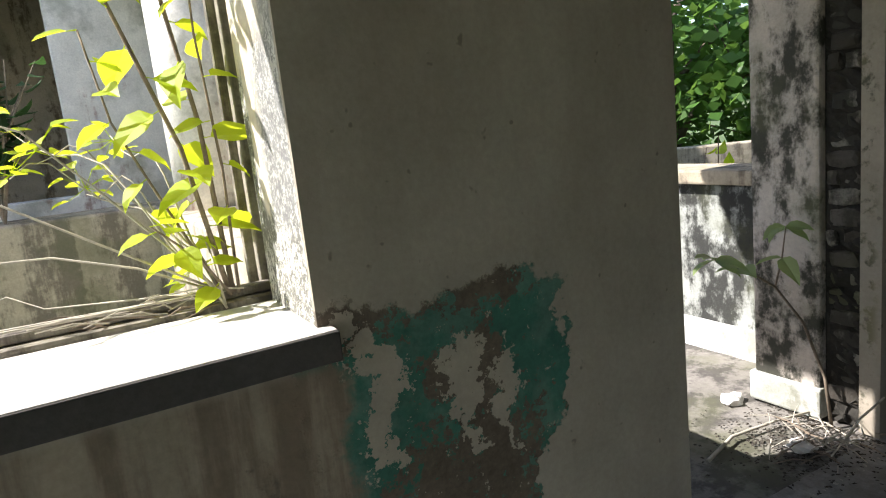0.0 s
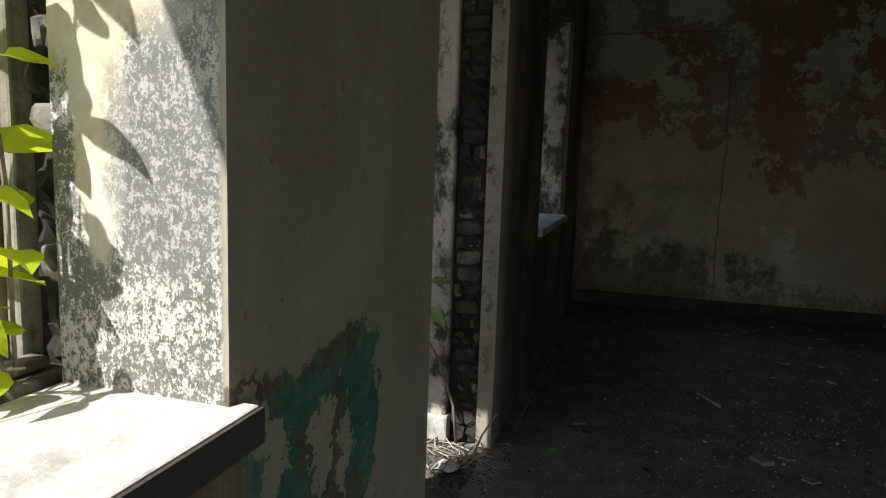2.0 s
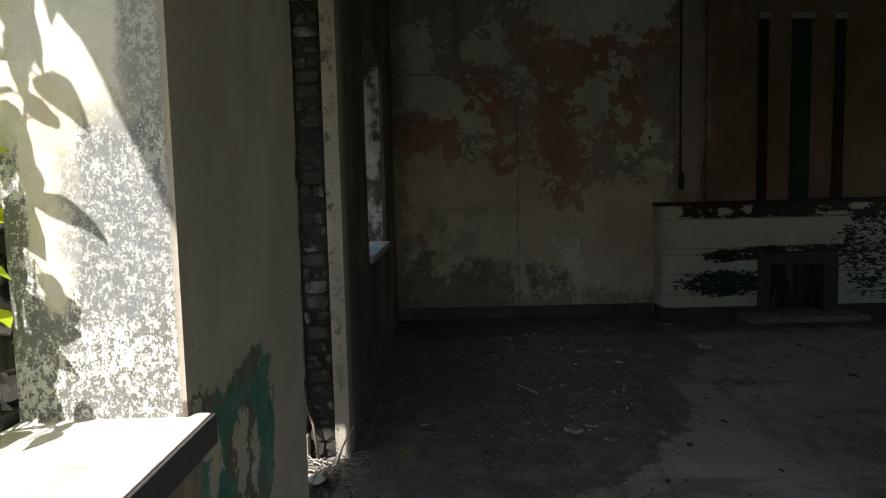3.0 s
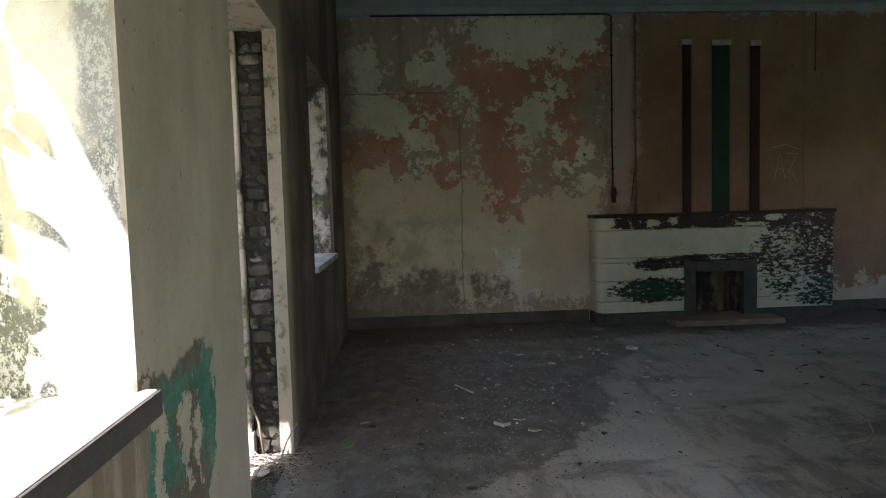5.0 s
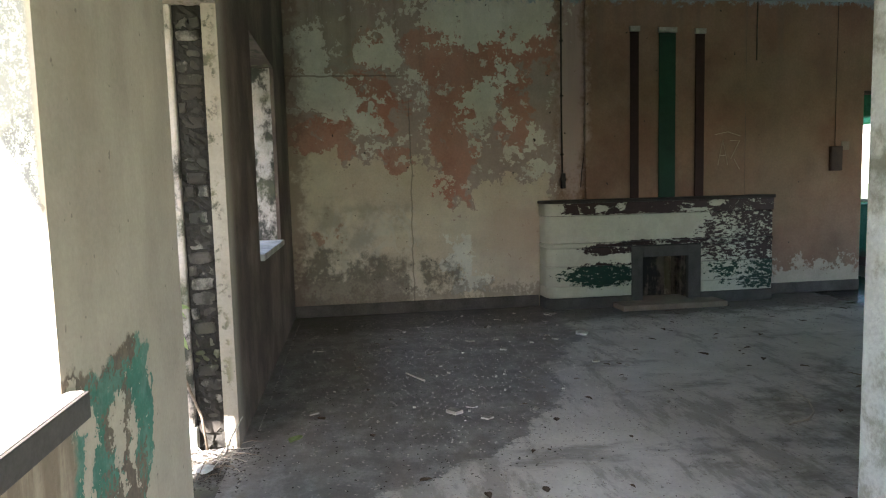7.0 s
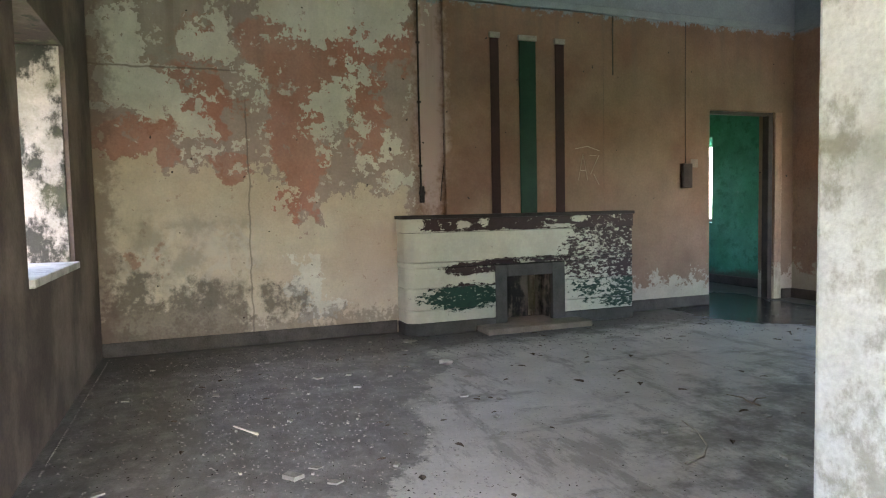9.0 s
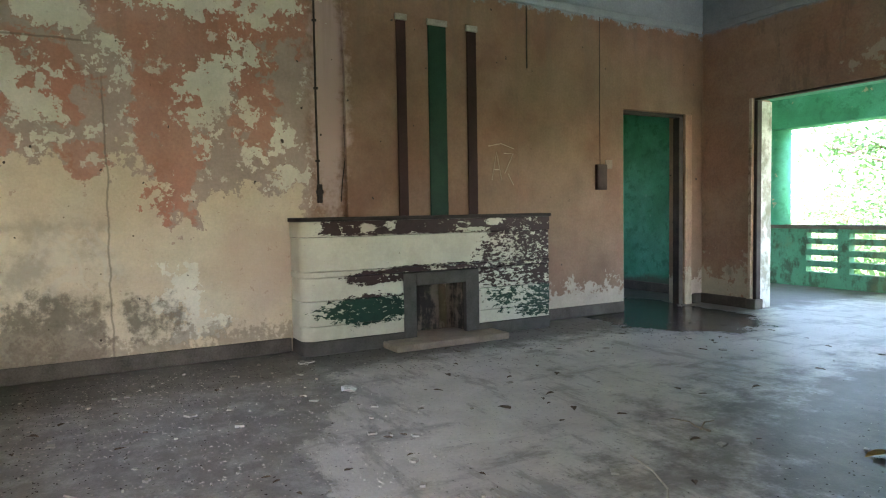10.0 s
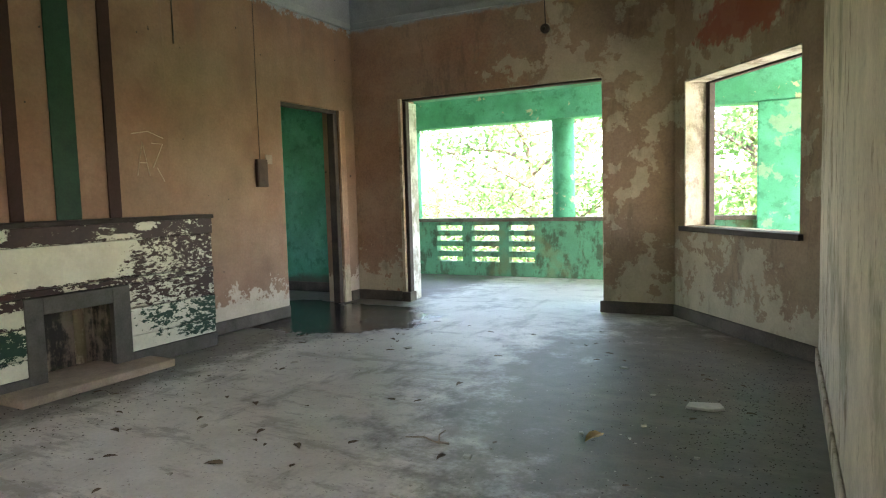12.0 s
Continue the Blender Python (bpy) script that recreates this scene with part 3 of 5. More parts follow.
M_TREELEAF = leaf_material("tree_leaf", (0.07, 0.16, 0.03), (0.16, 0.30, 0.05), 0.5)
M_SUNLEAF = leaf_material("sunny_tree_leaf", (0.08, 0.17, 0.055), (0.11, 0.25, 0.09), 0.5)
M_DARKLEAF = leaf_material("shade_leaf", (0.05, 0.11, 0.035), (0.06, 0.13, 0.03), 0.4)
M_PALELEAF = leaf_material("pale_fallen_leaf", (0.34, 0.44, 0.19), (0.30, 0.40, 0.15), 0.1)
M_GROUND = plain("grassy_ground", (0.09, 0.13, 0.05), 0.95, 0.45, 0.6, 8)
M_SCRATCH = plain("chalk_scratch", (0.46, 0.38, 0.29), 0.9, 0.1, 20)


# ---- mesh helpers ----
def box(bm, lo, hi, m=None):
    vs = [bm.verts.new((x, y, z)) for x in (lo[0], hi[0]) for y in (lo[1], hi[1]) for z in (lo[2], hi[2])]
    for q in ((0, 1, 3, 2), (4, 6, 7, 5), (0, 4, 5, 1), (2, 3, 7, 6), (0, 2, 6, 4), (1, 5, 7, 3)):
        bm.faces.new([vs[i] for i in q])
    if m is not None:
        bmesh.ops.transform(bm, matrix=m, verts=vs)
    return bm


def boxed(lo, hi):
    return box(bmesh.new(), lo, hi)


def part(name, bm, material, parent=None, label="", bevel=0.0, smooth=False):
    bmesh.ops.recalc_face_normals(bm, faces=bm.faces)
    me = bpy.data.meshes.new(name)
    bm.to_mesh(me)
    bm.free()
    me.materials.append(material)
    ob = new(name, me)
    if parent is not None:
        ob.parent = parent
    if label:
        ob["label"] = label
    if smooth:
        me.polygons.foreach_set("use_smooth", [True] * len(me.polygons))
    if bevel:
        b = ob.modifiers.new("edges", "BEVEL")
        b.width, b.segments, b.limit_method = bevel, 2, "ANGLE"
    return ob


def structure(name, bm, material, label, bevel=0.0, category="structure"):
    return tagged(part(name, bm, material, None, label, bevel), label, category, "", "structure")


def empty(name, label, category, group="", place=(0, 0, 0)):
    ob = new(name)
    ob.location = place
    return tagged(ob, label, category, group)


def holed(u, z, d, holes):
    """A wall as a grid of cells in (u, depth, z) with rectangular holes (u0, u1, z0, z1); no inner faces."""
    us = sorted({*u, *(h[0] for h in holes), *(h[1] for h in holes)})
    zs = sorted({*z, *(h[2] for h in holes), *(h[3] for h in holes)})
    us = [a for a in us if u[0] <= a <= u[1]]
    zs = [a for a in zs if z[0] <= a <= z[1]]

    def solid(i, j):
        if not (0 <= i < len(us) - 1 and 0 <= j < len(zs) - 1):
            return False
        cu, cz = (us[i] + us[i + 1]) / 2, (zs[j] + zs[j + 1]) / 2
        return not any(h[0] < cu < h[1] and h[2] < cz < h[3] for h in holes)

    bm, seen = bmesh.new(), {}

    def v(i, k, j):
        if (i, k, j) not in seen:
            seen[i, k, j] = bm.verts.new((us[i], d[k], zs[j]))
        return seen[i, k, j]

    for i in range(len(us) - 1):
        for j in range(len(zs) - 1):
            if not solid(i, j):
                continue
            for k in (0, 1):
                bm.faces.new([v(i, k, j), v(i + 1, k, j), v(i + 1, k, j + 1), v(i, k, j + 1)])
            for di, a, b in ((-1, (i, j), (i, j + 1)), (1, (i + 1, j), (i + 1, j + 1))):
                if not solid(i + di, j):
                    bm.faces.new([v(a[0], 0, a[1]), v(b[0], 0, b[1]), v(b[0], 1, b[1]), v(a[0], 1, a[1])])
            for dj, a, b in ((-1, (i, j), (i + 1, j)), (1, (i, j + 1), (i + 1, j + 1))):
                if not solid(i, j + dj):
                    bm.faces.new([v(a[0], 0, a[1]), v(b[0], 0, b[1]), v(b[0], 1, b[1]), v(a[0], 1, a[1])])
    return bm


def turned(bm, m):
    bmesh.ops.transform(bm, matrix=m, verts=bm.verts)
    return bm


ALONG_Y = Matrix(((0, 1, 0, 0), (1, 0, 0, 0), (0, 0, 1, 0), (0, 0, 0, 1)))    # swaps u and depth: a wall that runs along y


def tube(bm, pts, radii, sides=6):
    """A round stem through pts with a radius at each."""
    rings = []
    for i, p in enumerate(pts):
        way = (Vector(pts[min(i + 1, len(pts) - 1)]) - Vector(pts[max(i - 1, 0)])).normalized()
        a = way.orthogonal().normalized()
        b = way.cross(a)
        rings.append([bm.verts.new(Vector(p) + radii[i] * (a * math.cos(2 * math.pi * k / sides) + b * math.sin(2 * math.pi * k / sides))) for k in range(sides)])
    for r, s in zip(rings, rings[1:]):
        # match the rings so that the stem does not twist
        off = min(range(sides), key=lambda o: sum((r[k].co - s[(k + o) % sides].co).length for k in range(sides)))
        for k in range(sides):
            bm.faces.new([r[k], r[(k + 1) % sides], s[(k + 1 + off) % sides], s[(k + off) % sides]])
    bm.faces.new(rings[0][::-1])
    bm.faces.new(rings[-1])
    return bm


def column_mesh(cx, cy, z0, z1, r, sides=28):
    bm = bmesh.new()
    return tube(bm, [(cx, cy, z0), (cx, cy, z0 + (z1 - z0) * 0.5), (cx, cy, z1)], [r, r, r], sides)


def leaf(bm, base, way, side, length, width, droop=0.25):
    """A pointed leaf, folded along its midrib."""
    way, side = Vector(way).normalized(), Vector(side)
    side = (side - way * side.dot(way)).normalized()
    up = way.cross(side)
    p = lambda a, b, c: bm.verts.new(Vector(base) + way * (a * length) + side * (b * width) + up * (c * length))
    along, wide = (0.0, 0.12, 0.3, 0.52, 0.76, 1.0), (0.0, 0.34, 0.5, 0.43, 0.22, 0.0)
    mid = [p(a, 0, -droop * a * a) for a in along]
    for s in (-1, 1):
        edge = [mid[0], *(p(a + (0.03 if k % 2 else -0.01), w * s, 0.07 - droop * a * a) for k, (a, w) in enumerate(zip(along[1:-1], wide[1:-1]))), mid[-1]]
        for k in range(5):
            q = [mid[k], mid[k + 1], edge[k + 1], edge[k]]
            bm.faces.new([v for n, v in enumerate(q) if v not in q[:n]])


# ---- large structure ----
structure("ground", box(bmesh.new(), (-400, -400, -3.4), (400, 400, -3.0)), M_GROUND, "overgrown green ground below the building")

slab = bmesh.new()
box(slab, (-3.0, SY - 0.33, -0.25), (EX, NY + 0.02, 0.0))
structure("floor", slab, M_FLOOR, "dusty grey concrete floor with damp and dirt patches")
structure("floor_veranda", boxed((-1.5, PY - 0.2, -0.25), (12.0, SY - 0.332, -0.002)), M_FLOOR, "grey concrete veranda floor")
structure("floor_green_room", boxed((EX + 0.002, SY - 0.32, -0.25), (11.0, 1.0, -0.001)), M_FLOOR, "wet dark concrete floor of the green room")
structure("floor_terrace", boxed((1.9, NY + 0.022, -0.25), (3.55, 8.6, -0.012)), weathered("dirty_terrace_cement", (0.24, 0.225, 0.20), (0.09, 0.083, 0.075), 0.5, 1.0, 61), "dirt-covered cement floor of the terrace")

wall_n = bmesh.new()
for d0, d1, wr, dr in ((0.0, 0.075, 0.0, 0.0), (0.075, 0.33, 0.0, 0.06), (0.33, NT, 0.06, 0.06)):
    layer = holed((-3.0, EX + 0.25), (0.0, TOP), (NY + d0, NY + d1),
                  [(W1L, W1R + wr, SILL - 0.06, HEAD), (D1L, D1R + dr, 0.0, D1T), (W2L, W2R, SILL - 0.05, HEAD)])
    me = bpy.data.meshes.new("layer")
    layer.to_mesh(me)
    layer.free()
    wall_n.from_mesh(me)
    bpy.data.meshes.remove(me)
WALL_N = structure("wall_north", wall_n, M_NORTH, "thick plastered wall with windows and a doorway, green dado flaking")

wall_e = turned(holed((SY - 0.35, NY - 0.001), (0.0, TOP), (EX, EX + 0.25), [(DRS, DRN, 0.0, DRT)]), ALONG_Y)
structure("wall_east", wall_e, M_EAST, "salmon plaster wall, paint peeling in ragged patches", 0.01)

wall_s = holed((2.86, EX - 0.001), (0.0, TOP), (SY - 0.33, SY), [(OPL, OPR, 0.0, OPT)])
structure("wall_south", wall_s, M_SOUTH, "faded rose plaster wall with a wide opening", 0.012)

CHA, CHB = Vector((WX, -3.57, 0)), Vector((2.86, SY, 0))
CHL = (CHB - CHA).length
CHM = Matrix.Translation(CHA) @ Matrix.Rotation(math.atan2((CHB - CHA).y, (CHB - CHA).x), 4, "Z")
W3A, W3B, W3T = 0.22, 1.84, 2.36
wall_c = turned(holed((-0.12, CHL + 0.22), (0.0, TOP), (-0.30, 0.0), [(W3A, W3B, SILL, W3T)]), CHM)
structure("wall_south_west", wall_c, M_SOUTH, "slanting plaster wall with a window, stained and patched", 0.012)

POST_Y = 0.54
structure("wall_west", boxed((WX - 0.36, -3.57, 0.0), (WX, POST_Y - 0.001, TOP)), M_PEELCREAM, "cream plaster wall, streaked and peeling", 0.02)
structure("pier_end", boxed((WX - 0.365, POST_Y, 0.0), (WX + 0.002, POST_Y + 0.03, 2.6)), M_POST, "bluish-white limewashed end of the partition", 0.02)
structure("lintel", boxed((WX - 0.36, POST_Y + 0.001, 2.6), (WX, NY - 0.001, TOP)), M_WEST, "plaster beam over the wide passage", 0.01)
structure("wall_anteroom_west", turned(holed((-2.6, NY), (0.0, TOP), (-3.2, -3.001), [(-1.9, 1.9, 0.0, 2.25)]), ALONG_Y), M_WEST, "cream plaster wall with a wide opening")
structure("wall_anteroom_south", holed((-3.0, WX - 0.361), (0.0, TOP), (-2.6, -2.4), [(-2.4, 0.6, 0.0, 2.25)]), M_WEST, "cream plaster wall with a wide opening")
structure("ceiling", boxed((-3.2, SY - 0.33, TOP + 0.001), (EX + 0.25, NY + NT, TOP + 0.15)), M_CEIL, "grey limewashed ceiling")

# green room beyond the east doorway
structure("wall_green_room_south", holed((EX + 0.251, 11.0), (0.0, 3.2), (SY - 0.62, SY - 0.36), [(8.62, 9.7, 0.95, 2.3)]), M_GREENROOM, "dark green distempered wall, damp at its foot", 0.01)
# the opening in this unseen wall is added to light the green room
structure("wall_green_room_east", turned(holed((SY - 0.62, 1.0), (0.0, 3.2), (11.0, 11.2), [(-4.6, -3.6, 0.9, 2.3)]), ALONG_Y), M_GREENROOM, "dark green distempered wall")
structure("wall_green_room_north", boxed((EX + 0.251, 0.8, 0.0), (11.0, 1.0, 3.2)), M_GREENROOM, "dark green distempered wall")
structure("ceiling_green_room", boxed((EX + 0.251, SY - 0.62, 3.201), (11.2, 1.0, 3.3)), M_CEIL, "limewashed ceiling")

# veranda: parapet with slots, columns, edge beam
structure("beam_veranda", boxed((-1.5, PY - 0.16, 2.42), (12.0, PY + 0.16, 3.0)), M_GREEN, "green-painted edge beam with flaking paint", 0.02)
structure("ceiling_veranda", boxed((-1.5, PY - 0.5, 3.001), (12.0, SY - 0.331, 3.12)), M_GREEN, "green-painted veranda ceiling")
slots = [(a, b, z, z + 0.085) for a, b in ((5.33, 5.76), (5.93, 6.41), (6.58, 7.05)) for z in (0.225, 0.395, 0.565, 0.735)]
structure("parapet_veranda", holed((-1.5, 12.0), (0.0, 0.88), (PY - 0.07, PY + 0.07), slots), M_MOSSY, "green parapet with rows of open slots", 0.008)
structure("parapet_cap", boxed((-1.5, PY - 0.11, 0.881), (12.0, PY + 0.11, 0.94)), M_SKIRT, "dark worn coping on the parapet", 0.012)
for cx in (4.87, 7.55):
    ob = part("column", column_mesh(cx, PY, 0.941, 2.419, 0.17), M_GREEN, None, smooth=True)
    tagged(ob, "round green-painted veranda column on the parapet, paint flaking", "column", "veranda columns")
structure("pier_veranda", boxed((-1.4, PY - 0.2, 0.0), (2.2, PY + 0.2, 2.419)), M_PATCHYGREEN, "square green pier at the veranda's edge", 0.02)

# cornice, skirting
def trim(name, lo, hi, mat, label, m=None):
    bm = boxed(lo, hi)
    if m is not None:
        turned(bm, m)
    return structure(name, bm, mat, label, 0.012)


RAIL = "pale blue moulded picture rail"
trim("trim_east", (EX - 0.05, SY + 0.05, 3.42), (EX - 0.001, NY - 0.001, 3.50), M_BLUE, RAIL)
trim("trim_south", (2.9, SY + 0.001, 3.42), (EX - 0.051, SY + 0.05, 3.50), M_BLUE, RAIL)
trim("trim_slant", (0.03, 0.001, 3.42), (CHL - 0.03, 0.05, 3.50), M_BLUE, RAIL, CHM)
SK = "dark grey cement skirting, damp and dusty"
trim("baseboard_east", (EX - 0.022, 0.24, 0.001), (EX - 0.001, NY - 0.002, 0.13), M_SKIRT, SK)
trim("baseboard_east_mid", (EX - 0.022, DRN + 0.01, 0.001), (EX - 0.001, -2.45, 0.13), M_SKIRT, SK)
trim("baseboard_corner", (EX - 0.022, SY + 0.023, 0.001), (EX - 0.001, DRS - 0.13, 0.13), M_SKIRT, SK)
trim("baseboard_south_east", (OPR + 0.06, SY + 0.001, 0.001), (EX - 0.002, SY + 0.022, 0.13), M_SKIRT, SK)
trim("baseboard_south_west", (2.87, SY + 0.001, 0.001), (OPL + 0.03, SY + 0.022, 0.13), M_SKIRT, SK)
trim("baseboard_slant", (0.0, 0.001, 0.001), (CHL, 0.022, 0.13), M_SKIRT, SK, CHM)
trim("baseboard_west", (WX + 0.001, -3.55, 0.001), (WX + 0.02, POST_Y - 0.03, 0.13), M_WEST, "stained plaster skirting")
trim("baseboard_green_room", (EX + 0.26, SY - 0.359, 0.001), (10.9, SY - 0.335, 0.14), M_SKIRT, SK)

# chimney breast with recess strips
BX = EX - 0.06
breast = structure("wall_chimney_breast", holed((-2.24, -0.31), (1.19, 3.40), (0.0, 0.06), []), M_EAST, "shallow plaster chimney breast with three painted strips", 0.006)
breast.data.transform(Matrix.Translation((BX - 0.001, 0, 0)) @ ALONG_Y)
for a, b, top, mat, lab in ((-0.93, -0.83, 3.05, M_MAROON, "maroon painted strip"), (-1.37, -1.17, 3.04, M_STRIPGREEN, "bottle green painted strip"), (-1.72, -1.61, 3.03, M_MAROON, "maroon painted strip")):
    part("strip", boxed((BX - 0.016, a, 1.195), (BX - 0.0005, b, top)), mat, breast, lab, 0.004)
    part("cap", boxed((BX - 0.03, a - 0.012, top + 0.001), (BX - 0.0005, b + 0.012, top + 0.06)), M_CHIP, breast, "chipped plaster stop", 0.006)

# ---- jambs of the north wall: plaster lips, bare brick and the remains of frames ----
pil = structure("jamb_door_pillar", boxed((D1R + 0.004, NY + 0.225, 0.0), (D1R + 0.30, NY + NT + 0.012, D1T - 0.001)), M_PILLAR, "peeled and blackened pillar beside the doorway", 0.012)
structure("pillar_foot", boxed((D1R - 0.015, NY + 0.215, 0.0), (D1R + 0.31, NY + NT + 0.03, 0.13)), M_POST, "pale cement foot of the pillar", 0.012)


def brick_strip(parent, x, y0, y1, z0, z1, seed):
    """Worn brick ends and lumps of old mortar in a chase that faces -x."""
    rnd = random.Random(seed)
    bed = bmesh.new()
    nz, ny = int((z1 - z0) / 0.022), 6
    grid = [[bed.verts.new((x + 0.040 + rnd.uniform(-0.016, 0.012) * (0 < j < ny), y0 + (y1 - y0) * j / ny, z0 + (z1 - z0) * i / nz + rnd.uniform(-0.006, 0.006) * (0 < i < nz)))
             for j in range(ny + 1)] for i in range(nz + 1)]
    for r, q in zip(grid, grid[1:]):
        for j in range(ny):
            bed.faces.new([r[j], r[j + 1], q[j + 1], q[j]])
    part("mortar", bed, M_MORTAR, parent, "dark crumbling mortar")
    shapes = []
    for _ in range(8):
        b = bmesh.new()
        bmesh.ops.create_icosphere(b, subdivisions=2, radius=0.5)
        for v in b.verts:
            # a box with eaten corners
            c = Vector([math.copysign(abs(a * 2) ** 0.45, a) * 0.5 for a in v.co])
            v.co = c * rnd.uniform(0.86, 1.08)
        me = bpy.data.meshes.new("brick")
        b.to_mesh(me)
        b.free()
        me.materials.append(M_BRICK)
        shapes.append(me)
    z, row = z0 + 0.006, 0
    while z < z1 - 0.07:
        h = rnd.uniform(0.055, 0.075)
        cut = rnd.uniform(0.3, 0.7)
        cuts = [y0 + 0.004, y1 - 0.004] if row % 3 else [y0 + 0.004, y0 + (y1 - y0) * cut, y1 - 0.004]
        for a, b in zip(cuts, cuts[1:]):
            if rnd.random() < 0.16:
                continue
            ob = new("brick", rnd.choice(shapes))
            ob.parent = parent
            out = rnd.uniform(0.008, 0.038)
            ob.location = (x + 0.05, (a + b) / 2, z + h / 2)
            ob.rotation_euler = (rnd.uniform(-0.1, 0.1), 0, rnd.uniform(-0.12, 0.12))
            ob.scale = (out * 2, max(b - a - 0.004, 0.02) * rnd.uniform(0.8, 1.0), h)
        z += h + rnd.uniform(0.004, 0.014)
        row += 1


# brick tint differs from brick to brick
bt = M_BRICK.node_tree
oi, hs = bt.nodes.new("ShaderNodeObjectInfo"), bt.nodes.new("ShaderNodeMix")
hs.data_type = "RGBA"
bsdf = bt.nodes["Principled BSDF"]
old = bsdf.inputs["Base Color"].links[0].from_socket
bt.links.new(oi.outputs["Random"], hs.inputs[0])
bt.links.new(old, hs.inputs[6])
hs.inputs[7].default_value = (0.04, 0.034, 0.026, 1)
bt.links.new(hs.outputs[2], bsdf.inputs["Base Color"])

# ---- sills and window remains ----
w1 = structure("window_1", boxed((W1L, NY - 0.038, SILL - 0.012), (W1R + 0.03, NY + 0.332, SILL)), M_SILL, "bright worn cement sill of the first window", 0.006, "window")
# front lip and bed in a dark colour that holds the sill's shade
part("sill_edge", boxed((W1L, NY - 0.047, SILL - 0.064), (W1R + 0.03, NY - 0.0385, SILL - 0.002)), M_SILLEDGE, w1, "front edge and underside of the sill, painted dark for its shade", 0.005)
part("sill_bed", boxed((W1L, NY - 0.0384, SILL - 0.06), (W1R + 0.028, NY - 0.001, SILL - 0.0125)), M_SILLEDGE, w1, "front edge and underside of the sill, painted dark for its shade")
part("frame_rail", boxed((W1L, NY + 0.345, SILL - 0.05), (W1R + 0.05, NY + 0.45, SILL + 0.012)), M_OLDWOOD, w1, "rotten grey wooden bottom rail", 0.01)
part("frame_rail", boxed((W1L, NY + 0.375, SILL + 0.013), (W1R + 0.02, NY + 0.42, SILL + 0.035)), M_OLDWOOD, w1, "", 0.006)
for y0, y1, d in ((0.415, 0.448, 0.03), (0.452, 0.478, 0.05), (0.482, 0.50, 0.035)):
    part("frame_post", boxed((W1R - d + 0.03, NY + y0, SILL + 0.013), (W1R + 0.055, NY + y1, HEAD - 0.002)), M_OLDWOOD, w1, "split grey wooden frame post", 0.006)
w2 = structure("window_2", boxed((W2L, NY - 0.03, SILL - 0.05), (W2R + 0.012, NY + NT + 0.02, SILL)), M_SILL, "pale cement sill of the far window", 0.008, "window")
structure("jamb_window_far", boxed((W2R - 0.012, NY + 0.03, SILL + 0.001), (W2R + 0.002, NY + NT, HEAD - 0.001)), M_PILLAR, "mossy peeling plaster jamb of the far window", 0.004)
w3 = structure("window_3", turned(boxed((W3A - 0.05, -0.1, SILL - 0.045), (W3B + 0.03, 0.045, SILL + 0.004)), CHM), M_SILLEDGE, "dark cement sill of the slanting wall's window", 0.006, "window")
for a, b, c, d in ((W3B - 0.07, W3B - 0.001, SILL + 0.005, W3T - 0.001), (W3A + 0.001, W3A + 0.03, SILL + 0.005, W3T - 0.001), (W3A + 0.031, W3B - 0.071, W3T - 0.03, W3T - 0.001)):
    part("frame", turned(boxed((a, -0.29, c), (b, -0.23, d)), CHM), M_DARKWOOD, w3, "dark broken window frame", 0.006)

part("reveal", turned(boxed((W3B - 0.014, -0.229, SILL + 0.005), (W3B - 0.001, -0.004, W3T - 0.001)), CHM), M_REVEAL, w3, "greyish cream plaster reveal", 0.004)
part("reveal", turned(boxed((W3A + 0.031, -0.229, W3T - 0.014), (W3B - 0.015, -0.004, W3T - 0.001)), CHM), M_REVEAL, w3, "greyish cream plaster reveal", 0.004)

# ---- doorway frames ----
d1 = structure("door_1", boxed((EX + 0.02, DRS + 0.001, 0.0), (EX + 0.12, DRS + 0.075, DRT - 0.04)), M_DARKWOOD, "dark wooden frame of an empty doorway", 0.006, "door frame")
part("head", boxed((EX + 0.02, DRS + 0.001, DRT - 0.039), (EX + 0.12, DRN - 0.001, DRT - 0.001)), M_DARKWOOD, d1, "", 0.005)
part("architrave", boxed((EX - 0.012, DRS - 0.12, 0.0), (EX - 0.001, DRS - 0.005, DRT)), M_SOUTH, d1, "faded plaster margin", 0.004)
d2 = structure("door_2", boxed((OPR - 0.05, SY - 0.10, 0.0), (OPR - 0.001, SY - 0.02, OPT - 0.03)), M_DARKWOOD, "dark wooden frame of the wide opening", 0.006, "door frame")
part("head", boxed((OPL + 0.002, SY - 0.10, OPT - 0.029), (OPR - 0.002, SY - 0.02, OPT - 0.002)), M_DARKWOOD, d2, "", 0.004)
part("reveal", boxed((OPR - 0.02, SY - 0.329, 0.0), (OPR - 0.002, SY - 0.101, OPT - 0.03)), M_POST, d2, "pale blue-white plaster reveal", 0.004)
part("margin", boxed((OPR + 0.003, SY + 0.001, 0.131), (OPR + 0.045, SY + 0.012, OPT)), M_WEST, d2, "cream plaster margin", 0.003)
part("foot", boxed((OPR - 0.07, SY - 0.12, 0.0), (OPR + 0.05, SY + 0.03, 0.12)), M_SKIRT, d2, "dark cement foot block", 0.008)
part("head_margin", boxed((OPL, SY - 0.32, OPT - 0.02), (OPR - 0.051, SY - 0.101, OPT - 0.003)), M_GREEN, d2, "green-painted lintel soffit")


